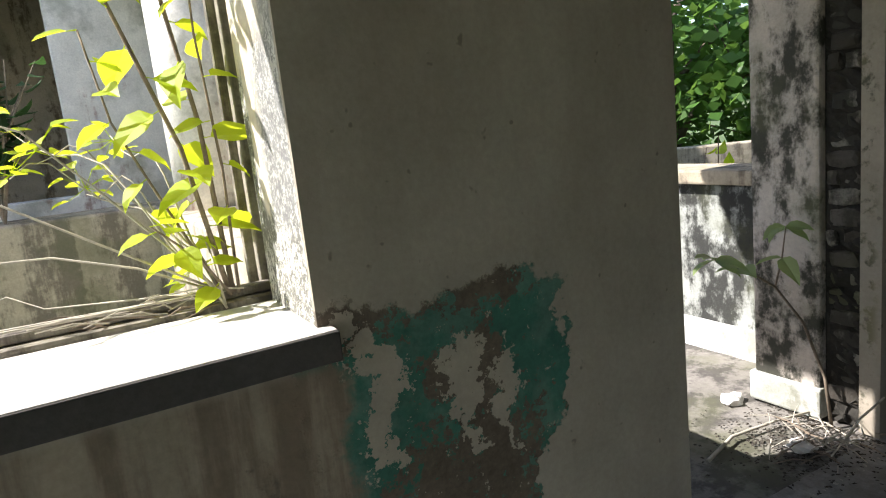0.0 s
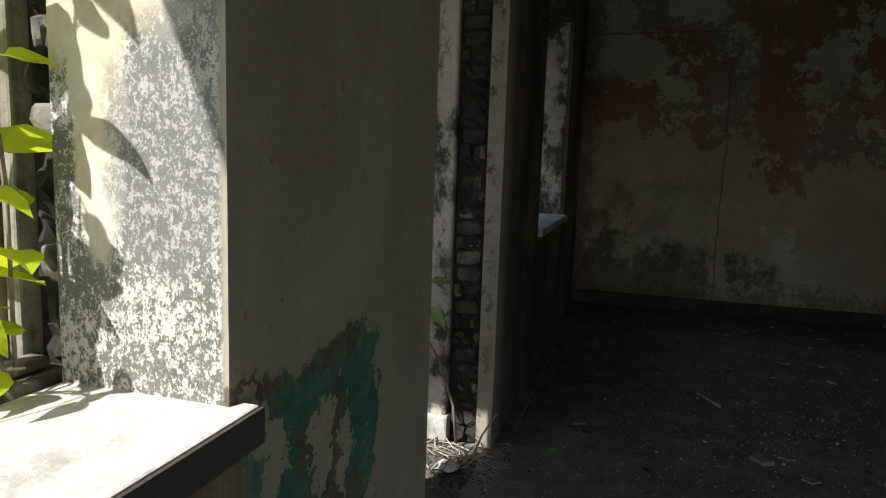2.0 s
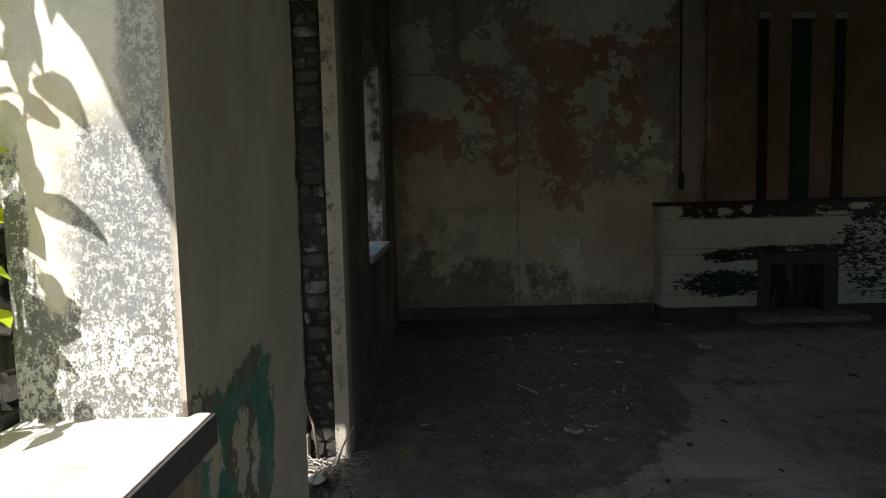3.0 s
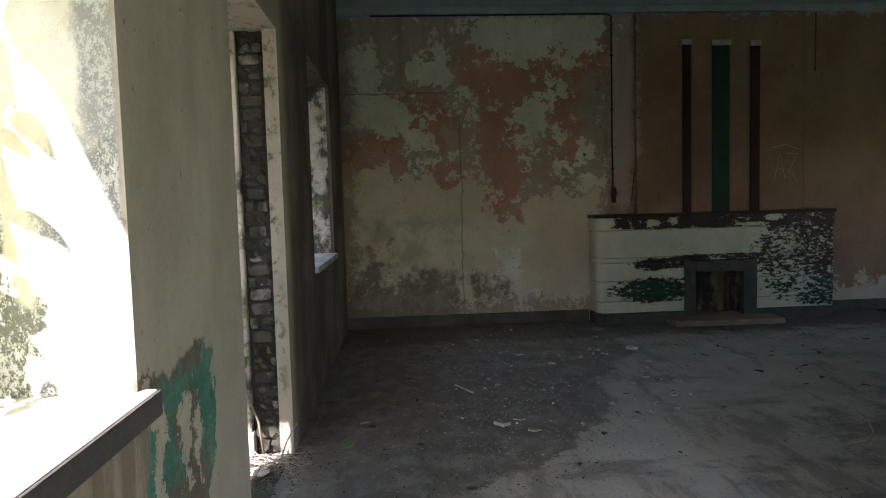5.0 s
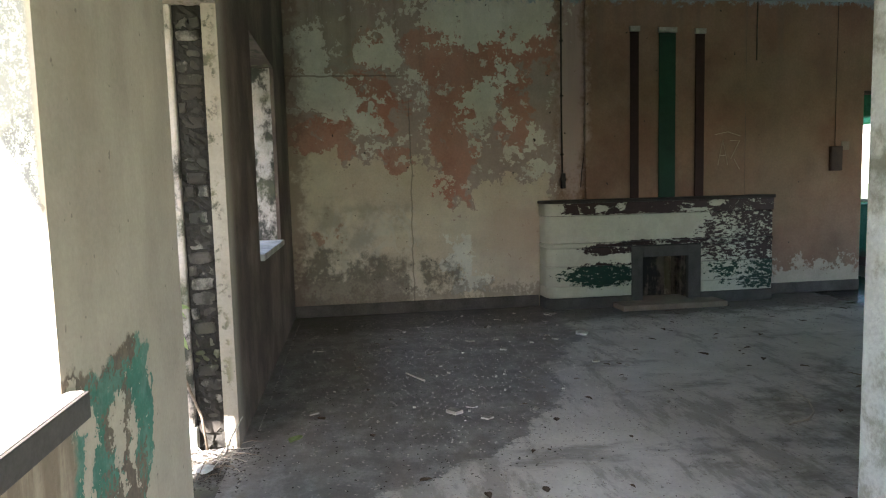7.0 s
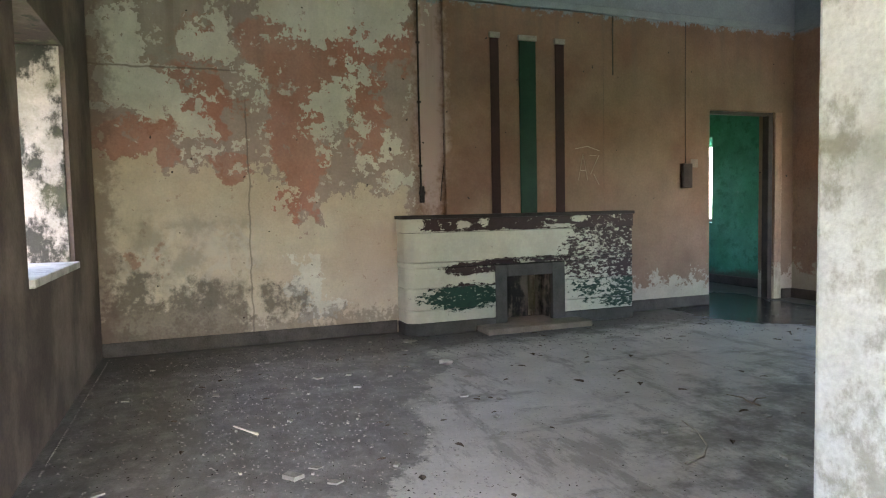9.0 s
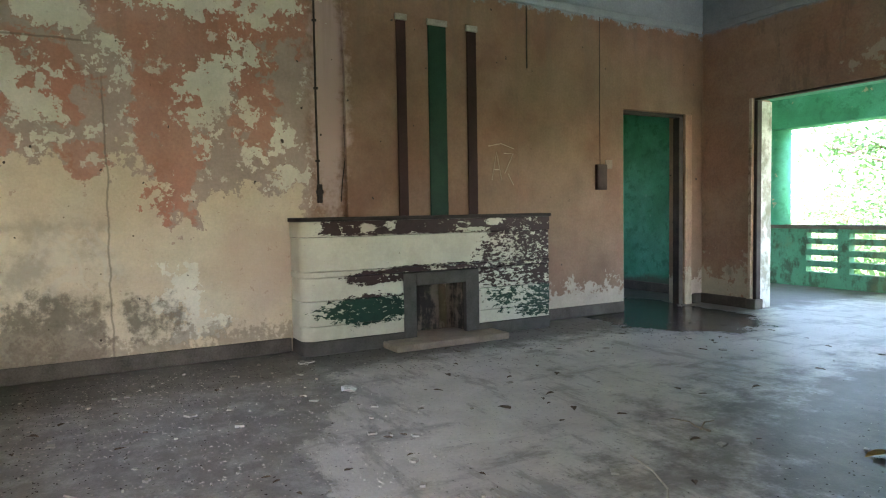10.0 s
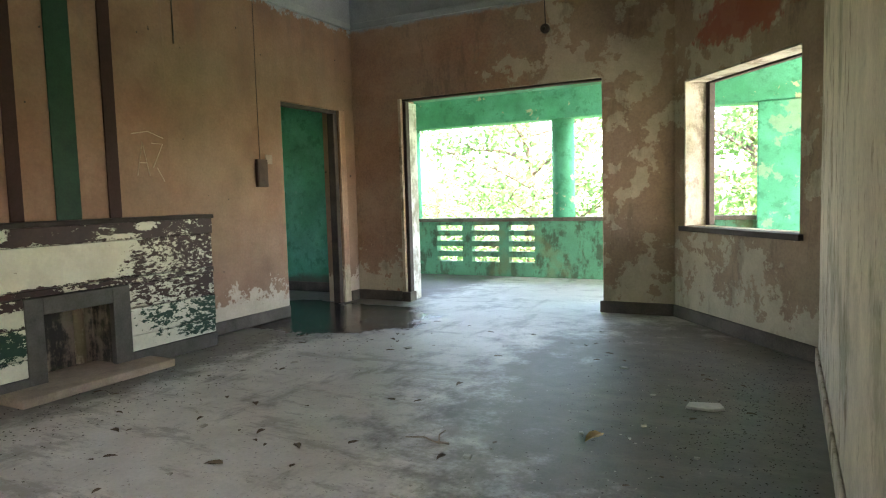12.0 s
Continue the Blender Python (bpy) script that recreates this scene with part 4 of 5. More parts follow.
# ---- fireplace ----
def build_fireplace():
    f = empty("fireplace", "broad cream fireplace, paint flaking off brown and green bands", "fireplace")
    y0, y1, x0, x1, r = -2.43, 0.22, EX - 0.315, EX - 0.001, 0.11
    sy0, sy1, sz = -1.56, -0.74, 0.67

    def outline(d=0.0, back=0.0):
        """Plan of the front with a rounded near corner, grown by d."""
        pts = [(x1, y0 - d), (x0 - d, y0 - d)]
        pts += [(x0 - d + (r + d) * (1 - math.cos(a)), y1 - r + (r + d) * math.sin(a)) for a in [math.pi / 2 * i / 8 for i in range(9)]]
        return pts + [(x1, y1 + d)]

    def slab_of(pts, z0, z1):
        bm = bmesh.new()
        lo = [bm.verts.new((x, y, z0)) for x, y in pts]
        hi = [bm.verts.new((x, y, z1)) for x, y in pts]
        bm.faces.new(lo[::-1])
        bm.faces.new(hi)
        for i in range(len(pts)):
            j = (i + 1) % len(pts)
            bm.faces.new([lo[i], lo[j], hi[j], hi[i]])
        return bm

    def right_of(z0, z1, d=0.0):
        return boxed((x0 - d, y0 - d, z0), (x1, sy0 - 0.001, z1))

    def left_of(z0, z1, d=0.0):
        pts = [(x1, sy1 + 0.001), (x0 - d, sy1 + 0.001)] + outline(d)[2:]
        return slab_of(pts, z0, z1)

    part("mantel", slab_of(outline(0.022), 1.165, 1.20), M_SOOTY, f, "dark dusty mantel shelf", 0.006)
    part("band", slab_of(outline(0.008), 1.03, 1.164), M_FP, f, "brown band under flaking cream paint", 0.005)
    part("band", slab_of(outline(), 0.73, 1.026), M_FP, f, "cream upper panel", 0.006)
    part("shadow_joint", slab_of(outline(-0.012), 1.0255, 1.0305), M_MORTAR, f, "")
    part("band", slab_of(outline(0.004), 0.68, 0.725), M_FP, f, "thin brown band", 0.004)
    for fn in (left_of, right_of):
        part("panel", fn(0.475, 0.674), M_FP, f, "cream panel, paint flaking", 0.006)
        part("panel", fn(0.255, 0.471, 0.004), M_FP, f, "green band under flaking cream paint", 0.006)
        part("panel", fn(0.125, 0.251), M_FP, f, "cream lower panel", 0.006)
        part("plinth", fn(0.0, 0.122, 0.006), M_FPGREY, f, "grey cement plinth", 0.006)
    # surround and firebox
    iy0, iy1, iz = -1.41, -0.87, 0.545
    part("surround", boxed((x0 - 0.006, sy0, 0.06), (x0 + 0.05, iy0, sz)), M_FPGREY, f, "bare grey cement surround", 0.006)
    part("surround", boxed((x0 - 0.006, iy1, 0.06), (x0 + 0.05, sy1, sz)), M_FPGREY, f, "bare grey cement surround", 0.006)
    part("surround", boxed((x0 - 0.0055, iy0 + 0.0005, iz), (x0 + 0.05, iy1 - 0.0005, sz - 0.0005)), M_FPGREY, f, "bare grey cement surround", 0.006)
    fb = bmesh.new()
    box(fb, (x1 - 0.02, iy0 - 0.1, 0.06), (x1 - 0.001, iy1 + 0.1, sz))
    box(fb, (x0 + 0.051, sy0 + 0.002, 0.06), (x1 - 0.021, iy0 - 0.02, sz))
    box(fb, (x0 + 0.051, iy1 + 0.02, 0.06), (x1 - 0.021, sy1 - 0.002, sz))
    box(fb, (x0 + 0.051, iy0 - 0.019, iz + 0.02), (x1 - 0.021, iy1 + 0.019, sz - 0.001))
    part("firebox", fb, M_SOOT, f, "sooty streaked plaster firebox")
    part("flue_rib", tube(bmesh.new(), [(x1 - 0.04, -1.30, 0.07), (x1 - 0.04, -1.30, 0.54)], [0.04, 0.04], 12), M_WEST, f, "pale rounded rib in the firebox", 0, True)
    part("hearth", boxed((x0 - 0.29, -1.72, 0.0), (x1 - 0.03, -0.52, 0.062)), M_HEARTH, f, "low brown cement hearth slab", 0.01)
    return f


build_fireplace()


# ---- wall fittings ----
def conduit(name, pts, r, label):
    bm = bmesh.new()
    tube(bm, pts, [r] * len(pts), 8)
    return bm


sw = empty("switch_pipe", "rusty electric conduit with a broken switch", "conduit")
part("pipe", conduit("pipe", [(EX - 0.015, -0.05, 1.46), (EX - 0.016, -0.045, 2.2), (EX - 0.014, -0.05, 3.39), (EX - 0.02, 0.02, 3.41), (EX - 0.02, 2.6, 3.41)], 0.010, ""), M_IRON, sw, "", 0, True)
part("switch", turned(column_mesh(0, 0, 0, 0.035, 0.032, 14), Matrix.Translation((EX - 0.036, -0.06, 1.43)) @ Matrix.Rotation(math.pi / 2, 4, "Y")), M_IRON, sw, "round black switch body", 0.004)
part("stub", boxed((EX - 0.03, -0.085, 1.33), (EX - 0.002, -0.035, 1.50)), M_IRON, sw, "broken switch plate", 0.008)
for z in (1.7, 2.35, 2.95):
    part("clip", boxed((EX - 0.028, -0.068, z), (EX - 0.001, -0.03, z + 0.02)), M_IRON, sw, "", 0.003)
cracks = new("hanging_wire", None)
tagged(cracks, "hanging length of dark electric wire on the wall", "wire")
part("wire", conduit("w", [(EX - 0.012, -0.31, 2.05), (EX - 0.014, -0.315, 1.75), (EX - 0.013, -0.28, 1.52), (EX - 0.012, -0.265, 1.34)], 0.005, ""), M_IRON, cracks, "", 0, True)
sb = empty("switchboard", "small brown wooden switchboard with a thin cable above", "switchboard")
part("board", boxed((EX - 0.045, -3.51, 1.455), (EX - 0.001, -3.36, 1.745)), M_BOX, sb, "", 0.006)
part("rim", boxed((EX - 0.052, -3.50, 1.47), (EX - 0.0455, -3.37, 1.73)), M_BOX, sb, "", 0.004)
part("cable", conduit("c", [(EX - 0.01, -3.43, 1.746), (EX - 0.012, -3.425, 2.5), (EX - 0.01, -3.43, 3.42)], 0.004, ""), M_BOX, sb, "", 0, True)
part("cover", boxed((EX - 0.012, -3.62, 1.70), (EX - 0.001, -3.515, 1.80)), M_HEARTH, sb, "pale plaster repair", 0.003)
hook = empty("lamp_bracket", "dark round iron lamp fitting fixed to the wall", "lamp fitting")
part("base", turned(column_mesh(0, 0, 0, 0.05, 0.05, 18), Matrix.Translation((4.20, SY + 0.001, 3.09)) @ Matrix.Rotation(-math.pi / 2, 4, "X")), M_IRON, hook, "", 0.008)
part("wire", conduit("w", [(4.20, SY + 0.012, 3.13), (4.21, SY + 0.012, 3.42)], 0.006, ""), M_IRON, hook, "", 0, True)
part("stem", conduit("w", [(4.20, SY + 0.05, 3.09), (4.20, SY + 0.09, 3.07)], 0.02, ""), M_IRON, hook, "", 0, True)
pj = empty("breast_cable", "thin vertical cable beside the chimney breast", "cable")
part("cable", conduit("c", [(EX - 0.012, -2.26, 1.21), (EX - 0.012, -2.262, 2.0), (EX - 0.012, -2.258, 3.41)], 0.010, ""), M_SKIRT, pj, "", 0, True)
part("cable", conduit("c", [(EX - 0.008, -2.40, 2.75), (EX - 0.008, -2.402, 3.41)], 0.007, ""), M_SKIRT, pj, "", 0, True)

# scratched letters beside the strips
letters = empty("scratched_letters", "letters scratched into the plaster, pale lines", "graffiti")
for i, stroke in enumerate((((-1.90, 1.55), (-1.96, 1.84), (-2.02, 1.55)), ((-1.92, 1.66), (-2.00, 1.66)), ((-2.05, 1.83), (-2.17, 1.83), (-2.06, 1.62)), ((-2.10, 1.62), (-2.17, 1.50)), ((-1.86, 1.90), (-2.02, 1.93), (-2.18, 1.88)))):
    part("stroke", tube(bmesh.new(), [(BX - 0.003, y, z) for y, z in stroke], [0.005] * len(stroke), 5), M_SCRATCH, letters)

# ---- terrace, neighbouring wing and greenery to the north ----
structure("parapet_terrace_west", boxed((1.25, NY + NT + 0.02, -3.0), (1.86, 7.32, 0.95)), M_PARAPET, "thick rain-streaked terrace parapet with a bright top", 0.02)
structure("parapet_court", boxed((-4.0, 7.32, -3.0), (1.86, 7.9, 0.95)), M_PARAPET, "rain-streaked parapet across the court", 0.02)
structure("parapet_terrace_east", boxed((3.53, NY + NT + 0.03, -0.25), (3.72, 6.6, 0.88)), M_TERRACE, "black-stained terrace parapet", 0.015)
structure("parapet_terrace_cap", boxed((3.47, NY + NT + 0.03, 0.881), (3.78, 6.64, 0.955)), M_PARAPET, "grey coping of the terrace parapet", 0.012)
structure("baseboard_terrace", boxed((3.505, NY + NT + 0.03, -0.01), (3.529, 6.6, 0.15)), M_POST, "pale green-white cement skirting")
tagged(part("column", column_mesh(1.58, 6.4, 0.951, 2.9, 0.27), M_WHITE, None, smooth=True), "stout white-washed round column on the parapet", "column")
# canopy added out of view to keep the sun off the doorway's pillar
structure("roof_sun_block", boxed((0.85, NY + NT + 0.001, 2.7), (3.9, 4.75, 2.85)), M_CEIL, "unseen concrete canopy added over the terrace")
# slab added out of view so that no sun falls through the far window
structure("sun_block_far_window", boxed((3.901, NY + NT + 0.001, 2.6), (7.0, 4.0, 2.7)), M_CEIL, "unseen slab added to keep the sun out of the far window", 0.01)
# far canopy is out of view too, inferred from the column below it
structure("roof_terrace_far", boxed((1.2, 5.9, 2.901), (3.9, 8.6, 3.05)), M_CEIL, "unseen concrete canopy added over the terrace")
wing = structure("wall_wing", holed((-5.0, 5.0), (-3.0, 4.2), (8.6, 8.9), [(-1.2, 0.77, 1.05, 2.95), (2.2, 3.2, -0.01, 2.65)]), M_WHITE, "whitewashed wall of the neighbouring wing with dark openings", 0.015)
structure("wall_wing_back", boxed((-5.0, 11.0, -3.0), (5.0, 11.2, 4.2)), M_WEST, "back wall inside the wing")
structure("wall_wing_east", boxed((4.8, 8.901, -3.0), (5.0, 11.0, 4.2)), M_WEST, "side wall of the wing")
structure("wall_wing_west", boxed((-5.0, 8.901, -3.0), (-4.8, 11.0, 4.2)), M_WEST, "side wall of the wing")
structure("roof_wing", boxed((-5.1, 8.5, 4.201), (5.1, 11.3, 4.35)), M_CEIL, "flat concrete roof of the wing")
part("frame", boxed((-1.3, 8.55, 2.951), (0.87, 8.599, 3.07)), M_SILL, wing, "projecting window head", 0.01)
part("frame", boxed((2.12, 8.57, -0.01), (2.199, 8.599, 2.72)), M_DARKWOOD, wing, "dark door frame", 0.006)
part("frame", boxed((3.201, 8.57, -0.01), (3.28, 8.599, 2.72)), M_DARKWOOD, wing, "dark door frame", 0.006)
part("frame", boxed((2.2, 8.57, 2.651), (3.2, 8.599, 2.72)), M_DARKWOOD, wing, "dark door frame", 0.006)
structure("parapet_garden", turned(boxed((-2.6, -0.12, -3.0), (2.6, 0.12, 0.78)), Matrix.Translation((7.6, 6.7, 0)) @ Matrix.Rotation(radians(-38), 4, "Z")), M_PARAPET, "pale garden wall beyond the terrace", 0.02)
structure("pillar_garden", turned(boxed((-0.3, -0.25, -3.0), (0.3, 0.25, 1.12)), Matrix.Translation((6.0, 7.45, 0)) @ Matrix.Rotation(radians(-38), 4, "Z")), M_PARAPET, "square pillar of the garden wall", 0.02)


def tree(x, y, z, height, crown, leaves, seed, mat, size=0.13, low=0.35, label="leafy tree with spreading limbs"):
    rnd = random.Random(seed)
    t = empty("tree", label, "tree", "trees round the house", (x, y, z))
    bm, tips = bmesh.new(), []
    top = Vector((rnd.uniform(-0.4, 0.4), rnd.uniform(-0.4, 0.4), height * 0.75))
    pts = [Vector((0, 0, 0)).lerp(top, i / 6) + Vector((rnd.uniform(-0.12, 0.12), rnd.uniform(-0.12, 0.12), 0)) * (i > 0) for i in range(7)]
    r0 = height * 0.022
    tube(bm, pts, [r0 * (1 - 0.11 * i) for i in range(7)], 8)
    for i in range(14):
        f = low + (1 - low) * i / 13
        base = pts[min(int(f * 6), 5)].lerp(pts[min(int(f * 6) + 1, 6)], f * 6 % 1)
        a = i * 2.4 + rnd.uniform(-0.4, 0.4)
        out = crown * rnd.uniform(0.65, 1.0) * (1.15 - 0.5 * f)
        end = base + Vector((math.cos(a) * out, math.sin(a) * out, height * rnd.uniform(0.03, 0.2)))
        mid = base.lerp(end, 0.5) + Vector((rnd.uniform(-0.3, 0.3), rnd.uniform(-0.3, 0.3), rnd.uniform(-0.1, 0.35)))
        tube(bm, [base, mid, end], [r0 * 0.42, r0 * 0.25, r0 * 0.08], 6)
        for k in range(5):
            q = mid.lerp(end, k / 4)
            e = q + Vector((rnd.gauss(0, 1), rnd.gauss(0, 1), rnd.gauss(0.15, 0.6))) * crown * 0.22
            tube(bm, [q, q.lerp(e, 0.5) + Vector((0, 0, 0.06)), e], [r0 * 0.12, r0 * 0.08, r0 * 0.03], 4)
            tips += [e, q.lerp(e, 0.6), end]
    part("trunk", bm, M_BARK, t, "brown bark")
    vs, fs = [], []
    for i in range(leaves):
        c = rnd.choice(tips) + Vector((rnd.gauss(0, 1), rnd.gauss(0, 1), rnd.gauss(0, 0.7))) * crown * 0.11
        w = Vector((rnd.gauss(0, 1), rnd.gauss(0, 1), rnd.gauss(-0.3, 0.5))).normalized()
        s = w.orthogonal().normalized()
        s.rotate(Matrix.Rotation(rnd.uniform(0, 6.3), 3, w))
        l, n = size * rnd.uniform(0.7, 1.4), len(vs)
        vs += [c, c + w * l * 0.5 + s * l * 0.28, c + w * l, c + w * l * 0.5 - s * l * 0.28]
        fs.append((n, n + 1, n + 2, n + 3))
    me = bpy.data.meshes.new("crown")
    me.from_pydata(vs, [], fs)
    me.materials.append(mat)
    ob = new("crown", me)
    ob.parent = t
    return t


# south of the veranda
for i, (x, y, h, c, n) in enumerate(((8.2, -15.5, 8.4, 3.3, 10000), (2.6, -15.5, 8.2, 3.0, 9000), (13.5, -24.0, 6.4, 3.6, 4000), (19.0, -30.0, 7.0, 4.0, 2500), (-3.5, -19.0, 9.0, 4.0, 2500))):
    tree(x, y, -3.0, h, c, n, 300 + i, M_SUNLEAF, 0.145, 0.25)
# north-east thicket behind the terrace
for i, (x, y, h, c, n) in enumerate(((9.5, 9.5, 7.5, 3.0, 9000), (12.5, 6.5, 8.5, 3.4, 9000), (10.8, 13.0, 9.5, 3.8, 9000), (15.5, 10.0, 10.5, 4.0, 8000), (7.0, 11.5, 7.5, 2.8, 7000))):
    tree(x, y, -3.0, h, c, n, 400 + i, M_TREELEAF, 0.22, 0.15, "dense green tree behind the terrace")


def bush(place, r, leaves, seed, mat, size, label):
    rnd = random.Random(seed)
    b = empty("bush", label, "bush", "", place)
    st, lf = bmesh.new(), bmesh.new()
    for i in range(9):
        a = i * 2.4
        tip = Vector((math.cos(a) * r * rnd.uniform(0.3, 0.9), math.sin(a) * r * rnd.uniform(0.3, 0.7), r * rnd.uniform(0.9, 2.0)))
        mid = tip * 0.5 + Vector((rnd.uniform(-0.1, 0.1), rnd.uniform(-0.1, 0.1), 0.05))
        tube(st, [(0, 0, 0), mid, tip], [0.012, 0.009, 0.004], 5)
        for k in range(leaves // 9):
            f = rnd.uniform(0.35, 1)
            p = mid.lerp(tip, max(0, f * 2 - 1)) if f > 0.5 else mid * (f * 2)
            w = Vector((rnd.gauss(0, 1), rnd.gauss(0, 1), rnd.gauss(0, 0.4)))
            leaf(lf, p, w, w.cross(Vector((0, 0, 1))), size * rnd.uniform(0.7, 1.3), size * 0.75)
    part("stem", st, M_TWIG, b)
    part("foliage", lf, mat, b)
    return b


bush((0.25, 7.55, 0.951), 0.62, 120, 7, M_DARKLEAF, 0.15, "dark-leaved weed growing on the parapet")
bush((-0.6, 7.5, 0.951), 0.45, 60, 8, M_LEAF, 0.11, "yellow-green weed on the parapet")
bush((5.75, 7.0, 0.60), 0.5, 120, 9, M_LEAF, 0.12, "sunlit yellow-green shrub at the garden wall")
bush((5.2, 5.5, -0.4), 0.75, 130, 10, M_LEAF, 0.12, "sunlit yellow-green shrub below the terrace")


# ---- vine on the first window's sill ----
def build_vine():
    rnd = random.Random(12)
    v = empty("vine", "bright yellow-green leafy weed rooted on the window sill", "plant", "", (1.0, NY + 0.36, SILL + 0.03))
    stems = (((0, 0, 0), (-0.05, 0.02, 0.35), (-0.17, 0.05, 0.75), (-0.29, 0.07, 1.15), (-0.34, 0.08, 1.5)),
             ((0.01, 0.01, 0), (0.0, 0.03, 0.4), (-0.05, 0.05, 0.8), (-0.09, 0.06, 1.3), (-0.08, 0.06, 1.55)),
             ((0.02, -0.01, 0), (0.03, 0.0, 0.3), (0.02, 0.02, 0.6), (0.03, 0.02, 0.85)),
             ((-0.01, 0.03, 0), (-0.10, 0.05, 0.22), (-0.18, 0.05, 0.42), (-0.21, 0.06, 0.62)),
             ((0.0, -0.02, 0), (-0.06, -0.03, 0.10), (-0.12, -0.04, 0.16), (-0.15, -0.05, 0.19)))
    for i, pts in enumerate(stems):
        pts = [Vector(p) for p in pts]
        r = 0.0065 if i < 2 else 0.004
        part("stem", tube(bmesh.new(), pts, [r * (1 - 0.16 * k) for k in range(len(pts))], 6), M_TWIG, v, "", 0, True)
        count = (20, 17, 9, 9, 7)[i]
        for k in range(count):
            f = (0.12 + 0.88 * k / (count - 1)) * (len(pts) - 1)
            j = min(int(f), len(pts) - 2)
            p = pts[j].lerp(pts[j + 1], f - j)
            a = k * 2.4 + i
            w = Vector((math.cos(a), math.sin(a) * 0.7, rnd.uniform(-0.55, 0.25)))
            lf = bmesh.new()
            size = rnd.uniform(0.075, 0.135) * (1.0 if i < 2 else 0.75)
            off = w.normalized() * 0.02
            leaf(lf, p + off, w, (-w.y + 0.3, w.x, rnd.uniform(-0.6, 0.6)), size, size * 0.72, rnd.uniform(0.1, 0.45))
            tube(lf, [p, p + off * 1.1], [0.0018, 0.0014], 4)
            part("leaf", lf, M_LEAF, v)
    return v


build_vine()


SPRIGS = ((0.66, 3.60, 1.35), (0.75, 3.60, 1.25), (0.83, 3.62, 1.36), (0.56, 3.70, 1.42), (0.95, 3.50, 1.02), (0.60, 3.58, 1.30))


def build_dry_stems():
    rnd = random.Random(31)
    d = empty("dry_creeper", "bleached leafless creeper stems trailing over the sill", "creeper", "", (0.98, NY + 0.36, SILL + 0.036))
    for i in range(6):
        reach, rise, out = rnd.uniform(0.5, 1.7), rnd.uniform(-0.1, 0.6), rnd.uniform(0.1, 0.6)
        pts = []
        for k in range(8):
            f = k / 7
            pts.append(Vector((-reach * f, out * f, rise * math.sin(f * 2.6) + 0.07 * math.sin(f * 9 + i * 1.7) * f - 0.12 * f * f * (out > 0.3))))
        if out < 0.3:
            pts = [Vector((p.x, p.y, max(p.z, 0.004))) for p in pts]
        part("stem", tube(bmesh.new(), pts, [0.0034 - 0.0003 * k for k in range(8)], 5), M_TWIGPALE, d, "", 0, True)
        if i % 2:
            q = pts[4]
            part("stem", tube(bmesh.new(), [q, q + Vector((-0.09, 0.02, 0.05)), q + Vector((-0.2, 0.05, 0.03))], [0.003, 0.0025, 0.0015], 4), M_TWIGPALE, d, "", 0, True)
    # thin shoots that arch out and end in small yellow-green leaves
    root = Vector(d.location)
    for i, (x, y, z) in enumerate(SPRIGS):
        end = Vector((x, y, z)) - root
        pts = [end * f + Vector((0, 0.05 * math.sin(f * 5 + i), 0.10 * math.sin(f * math.pi) + 0.03 * math.sin(f * 11 + i))) for f in [j / 9 for j in range(10)]]
        shoot = part("shoot", tube(bmesh.new(), pts, [0.0032 - 0.0002 * j for j in range(10)], 5), M_TWIGPALE, d, "", 0, True)
        for j in range(9):
            a = j * 2.4 + i
            base = end + Vector((math.cos(a) * 0.045, math.sin(a) * 0.03, rnd.uniform(-0.04, 0.06)))
            w = Vector((math.cos(a), math.sin(a) * 0.6, rnd.uniform(-0.3, 0.35)))
            lf = bmesh.new()
            size = rnd.uniform(0.035, 0.065)
            leaf(lf, base, w, (-w.y + 0.2, w.x, rnd.uniform(-0.5, 0.5)), size, size * 0.75, 0.2)
            tube(lf, [end, base], [0.0013, 0.001], 4)
            part("leaf", lf, M_LEAF, shoot)
    return d


build_dry_stems()


# ---- seedling and litter in the terrace doorway ----
def build_seedling():
    rnd = random.Random(5)
    p0 = Vector((D1R - 0.03, NY + 0.16, 0.0))
    s = empty("seedling", "slender green seedling growing in the doorway corner", "plant", "", p0)
    pts = [Vector((0, 0, 0)), Vector((-0.01, 0.02, 0.2)), Vector((-0.05, 0.08, 0.42)), Vector((-0.13, 0.14, 0.57)), Vector((-0.24, 0.20, 0.66)), Vector((-0.33, 0.25, 0.70))]
    part("stem", tube(bmesh.new(), pts, [0.007, 0.0065, 0.006, 0.005, 0.004, 0.003], 6), M_TWIG, s, "", 0, True)
    side = [pts[3], Vector((-0.10, 0.13, 0.68)), Vector((-0.09, 0.12, 0.80))]
    part("stem", tube(bmesh.new(), side, [0.004, 0.0035, 0.002], 5), M_TWIG, s, "", 0, True)
    for base, n in ((pts[5], 5), (side[2], 5), (pts[4], 2), (side[1], 2)):
        for k in range(n):
            a = k * 2.2 + n
            w = Vector((math.cos(a), math.sin(a), rnd.uniform(-0.5, 0.15)))
            lf = bmesh.new()
            leaf(lf, base, w, (-w.y, w.x, 0.4), rnd.uniform(0.09, 0.14), 0.07)
            part("leaf", lf, M_PALELEAF, s)


build_seedling()


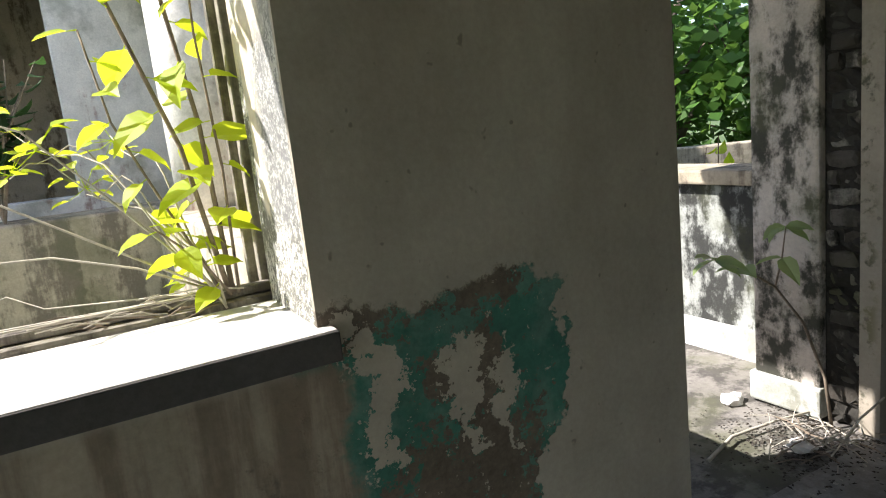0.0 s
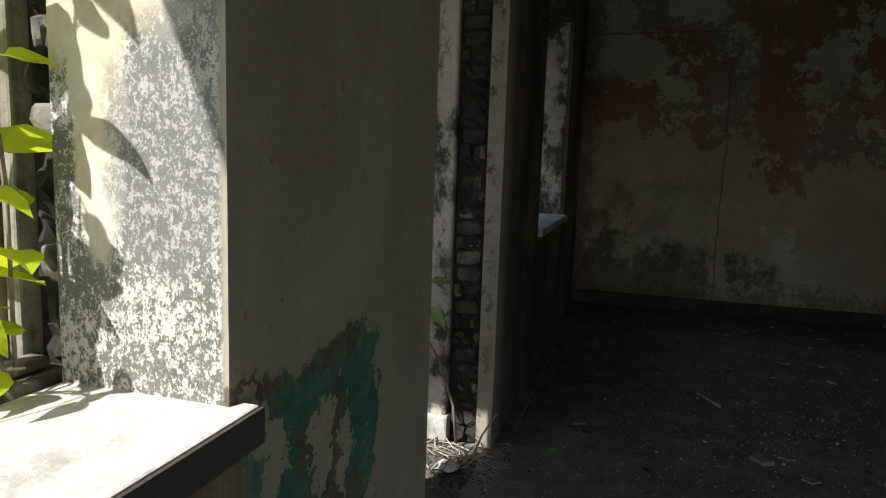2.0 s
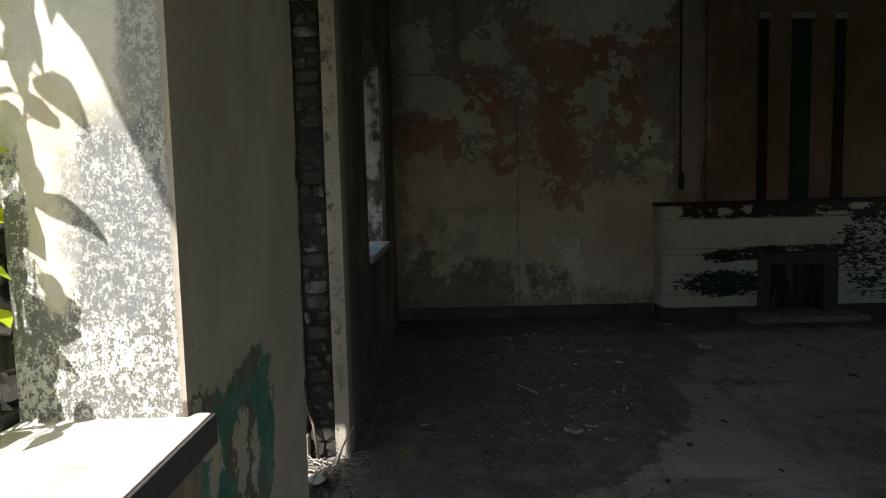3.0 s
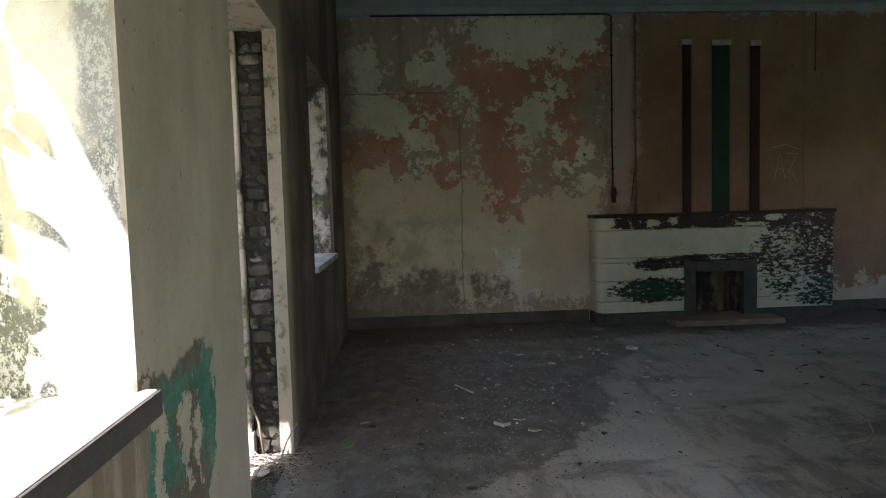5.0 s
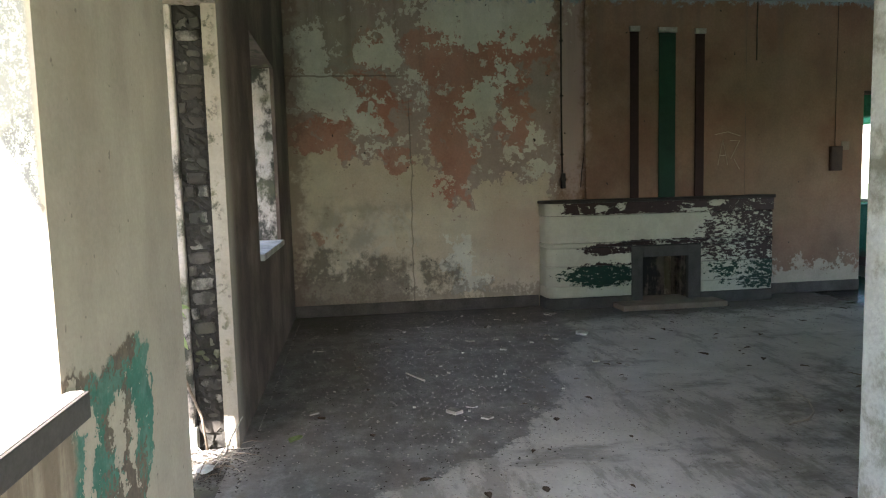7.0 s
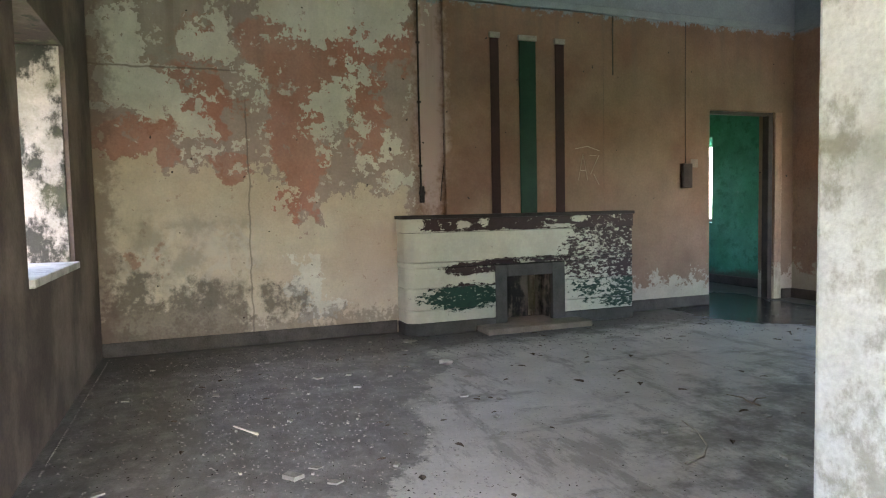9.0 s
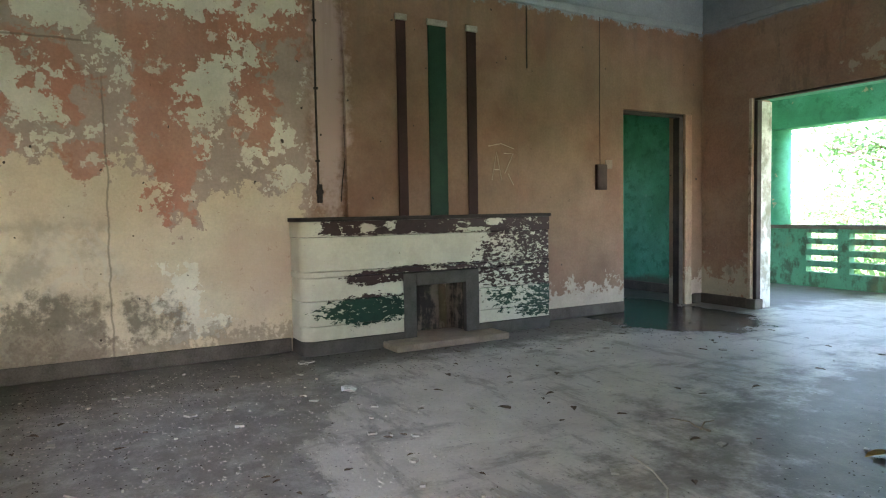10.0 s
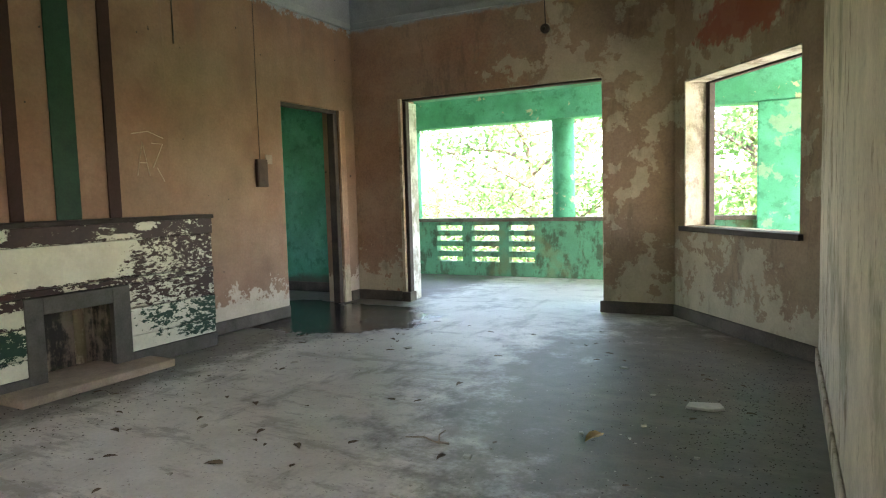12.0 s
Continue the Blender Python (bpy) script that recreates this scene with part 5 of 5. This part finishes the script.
def crumpled(name, place, r, mat, label, category, seed, flat=0.45):
    rnd = random.Random(seed)
    bm = bmesh.new()
    bmesh.ops.create_icosphere(bm, subdivisions=2, radius=r)
    for v in bm.verts:
        v.co *= rnd.uniform(0.55, 1.25)
        v.co.z = max(v.co.z * flat, -r * 0.25)
    low = min(v.co.z for v in bm.verts)
    bmesh.ops.translate(bm, verts=bm.verts, vec=(0, 0, -low))
    ob = part(name, bm, mat)
    ob.location = place
    return tagged(ob, label, category)


crumpled("paper_scrap", (2.86, 3.10, 0.0), 0.055, M_PAPER, "crumpled dirty white paper on the doorway floor", "paper", 2, 0.35)
crumpled("plastic_scrap", (3.05, 3.52, -0.011), 0.05, M_PAPER, "crumpled white plastic scrap on the terrace floor", "litter", 3, 0.7)
crumpled("paper_scrap", (5.28, 0.28, 0.0), 0.06, M_PAPER, "torn white paper on the floor by the fireplace", "paper", 4, 0.35)


def flat_piece(name, place, pts, thick, mat, label, category, spin=0.0):
    bm = bmesh.new()
    lo = [bm.verts.new((x, y, 0)) for x, y in pts]
    hi = [bm.verts.new((x * 0.96, y * 0.96, thick)) for x, y in pts]
    bm.faces.new(lo[::-1])
    bm.faces.new(hi)
    for i in range(len(pts)):
        j = (i + 1) % len(pts)
        bm.faces.new([lo[i], lo[j], hi[j], hi[i]])
    ob = part(name, bm, mat)
    ob.matrix_basis = pose(*place, 0, 0, spin)
    return tagged(ob, label, category)


flat_piece("tile_piece", (2.26, -2.23, 0.001), ((-0.10, -0.05), (0.08, -0.07), (0.12, 0.02), (-0.02, 0.08), (-0.10, 0.05)), 0.014, M_PAPER, "broken white tile piece on the dirty floor", "tile", 20)
flat_piece("chip_board", (3.45, 1.75, 0.001), ((-0.05, -0.03), (0.05, -0.02), (0.04, 0.03), (-0.04, 0.03)), 0.02, M_CHIP, "pale plaster lump on the floor", "rubble", 40)


def lone_leaf(place, size, mat, label, spin):
    bm = bmesh.new()
    leaf(bm, (0, 0, 0.012), (1, 0, 0.02), (0, 1, 0), size, size * 0.55, 0.08)
    ob = part("fallen_leaf", bm, mat)
    ob.matrix_basis = pose(*place, 0, 0, spin)
    return tagged(ob, label, "leaf", "fallen leaves")


lone_leaf((3.13, 2.70, 0.0), 0.13, M_PALELEAF, "pale green fallen leaf on the dark floor", -30)
lone_leaf((2.71, -1.55, 0.0), 0.15, plain("yellow_leaf", (0.38, 0.24, 0.08), 0.7, 0.2, 20), "yellow-brown fallen leaf on the floor", 70)

rl = random.Random(77)
dead = lone_leaf((4.3, -0.4, 0.0), 0.11, M_DEADLEAF, "curled brown dead leaf on the dusty floor", 15)
for i in range(110):
    x, y = rl.uniform(2.0, 6.1), rl.uniform(-4.2, 2.6)
    if y < 0.5 and x < 3.4 and rl.random() < 0.4:
        x += 2.2
    c = copy_thing(dead, pose(x, y, 0.0, 0, 0, rl.uniform(0, 360)))
    c.scale = [rl.uniform(0.3, 0.75)] * 3
chip = flat_piece("plaster_chip", (4.9, 1.1, 0.001), ((-0.03, -0.02), (0.03, -0.025), (0.035, 0.02), (-0.01, 0.03)), 0.012, M_CHIP, "small pale flake of fallen plaster", "plaster chip", 0)
chip["group"] = "plaster chips"
for i in range(110):
    if i % 3:
        x, y = rl.uniform(3.2, 6.5), rl.uniform(0.2, 2.7)
    else:
        x, y = rl.uniform(2.2, 6.3), rl.uniform(-4.2, 0.6)
    c = copy_thing(chip, pose(x, y, 0.001, 0, 0, rl.uniform(0, 360)))
    f = rl.random() ** 2
    c.scale = [0.2 + f, 0.2 + f * rl.uniform(0.4, 1.0), rl.uniform(0.4, 1.0)]


def twig(place, pts, r, label, mat=M_TWIG):
    ob = part("twig", tube(bmesh.new(), [Vector(p) for p in pts], [r * (1 - 0.6 * i / len(pts)) for i in range(len(pts))], 6), mat, None, smooth=True)
    ob.location = place
    return tagged(ob, label, "twig", "twigs on the floor")


twig((2.85, -0.05, 0.006), ((0, 0, 0), (0.03, -0.14, 0.004), (0.14, -0.26, 0.004), (0.32, -0.36, 0.004), (0.52, -0.42, 0.0)), 0.007, "long pale curved twig lying on the floor", M_TWIGPALE)
twig((4.14, 1.85, 0.007), ((0, 0, 0), (0.03, 0.06, 0.02), (0.05, 0.13, 0.05)), 0.009, "short pale stick on the dirty floor", M_TWIGPALE)
twig((3.40, -1.10, 0.005), ((0, 0, 0), (0.08, 0.03, 0.012), (0.16, -0.02, 0.006), (0.25, 0.03, 0.01)), 0.006, "small forked dry twig")
twig((3.45, -1.08, 0.005), ((0, 0, 0), (0.04, -0.08, 0.015), (0.05, -0.17, 0.006)), 0.005, "small forked dry twig")
twig((2.55, 3.25, 0.006), ((0, 0, 0), (0.2, 0.05, 0.01), (0.45, 0.02, 0.01), (0.62, -0.04, 0.02)), 0.008, "thin dry branch lying in the doorway", M_TWIGPALE)
twig((3.0, 3.02, 0.01), ((0, 0, 0), (0.05, -0.03, 0.09), (0.12, -0.08, 0.17)), 0.006, "thin dry twig leaning in the doorway corner", M_TWIGPALE)


def scatter_stuff(name, label, n, area, mat, size, seed, z=0.0):
    """Grains too many to count, lying on the floor."""
    rnd = random.Random(seed)
    vs, fs = [], []
    for _ in range(n):
        x, y = area(rnd)
        a, l, w, h = rnd.uniform(0, 6.3), rnd.uniform(0.3, 1) * size, rnd.uniform(0.2, 0.7) * size, rnd.uniform(0.15, 0.5) * size
        ca, sa, k = math.cos(a), math.sin(a), len(vs)
        for u, v in ((-l, -w), (l, -w * 0.6), (l * 0.7, w), (-l * 0.8, w * 0.7)):
            vs.append((x + u * ca - v * sa, y + u * sa + v * ca, z))
        vs.append((x, y, z + h))
        fs += [(k, k + 1, k + 4), (k + 1, k + 2, k + 4), (k + 2, k + 3, k + 4), (k + 3, k, k + 4)]
    me = bpy.data.meshes.new(name)
    me.from_pydata(vs, [], fs)
    me.materials.append(mat)
    return tagged(new(name, me), label, "litter", "", "stuff")


scatter_stuff("grit", "pale grit and plaster crumbs on the floor", 2400, lambda r: (r.uniform(2.2, 6.7), min(2.9, r.gauss(1.7, 0.8))), M_CHIP, 0.010, 1)
scatter_stuff("dark_litter", "dark leaf litter and soil crumbs on the floor", 2400, lambda r: (min(6.45, r.gauss(6.0, 0.4)), r.uniform(-3.6, 2.8)) if r.random() < 0.6 else (r.uniform(2.5, 6.5), min(2.9, r.gauss(1.9, 0.6))), M_SOIL, 0.010, 2)
scatter_stuff("dust", "fine pale crumbs strewn over the floor", 900, lambda r: (r.uniform(2.0, 6.4), r.uniform(-4.6, 1.5)), M_CHIP, 0.008, 6)
scatter_stuff("dirt_pile", "dark soil and crumbs gathered in the far corner", 1600, lambda r: (abs(r.gauss(0, 0.6)) + 1.7, r.gauss(-2.2, 1.0)), M_SOIL, 0.008, 3)
scatter_stuff("door_litter", "dry soil and plant litter in the doorway", 900, lambda r: (min(r.gauss(2.95, 0.16), 3.12), r.gauss(3.12, 0.14)), M_SOIL, 0.009, 4)
rt = random.Random(9)
pile = empty("twig_pile", "tangle of dry twigs and straw in the doorway corner", "twigs", "", (2.98, 3.06, 0.0))
for i in range(46):
    a, l = rt.uniform(0, 6.3), rt.uniform(0.06, 0.2)
    p = Vector((rt.gauss(0, 0.07), rt.gauss(0, 0.07), rt.uniform(0.004, 0.05)))
    p.x = min(p.x, 0.1)
    q = p + Vector((math.cos(a) * l, math.sin(a) * l, rt.uniform(-0.02, 0.05)))
    q.x, q.z = min(q.x, 0.14), max(q.z, 0.004)
    part("straw", tube(bmesh.new(), [p, p.lerp(q, 0.5) + Vector((0, 0, 0.012)), q], [0.003, 0.0025, 0.0015], 4), M_TWIGPALE if i % 3 else M_TWIG, pile)
nest = empty("straw_litter", "dry straw and rootlets on the window sill", "straw", "", (0.95, NY + 0.34, SILL + 0.002))
for i in range(30):
    a, l = rt.gauss(3.2, 0.7), rt.uniform(0.06, 0.24)
    p = Vector((rt.uniform(-0.28, 0.08), rt.gauss(0.03, 0.03), rt.uniform(0.002, 0.04)))
    q = p + Vector((math.cos(a) * l, math.sin(a) * l * 0.4, rt.uniform(-0.015, 0.03)))
    q.x, q.z = min(q.x, 0.12), max(q.z, 0.002)
    part("straw", tube(bmesh.new(), [p, p.lerp(q, 0.5) + Vector((0, 0, 0.01)), q], [0.0026, 0.002, 0.0014], 4), M_TWIGPALE if i % 3 else M_TWIG, nest)

# ---- bare bricks in the chases of the frames, last ----
brick_strip(WALL_N, D1R, NY + 0.076, NY + 0.224, 0.0, D1T - 0.002, 1)
brick_strip(WALL_N, W1R, NY + 0.331, NY + 0.413, SILL + 0.013, HEAD - 0.002, 2)
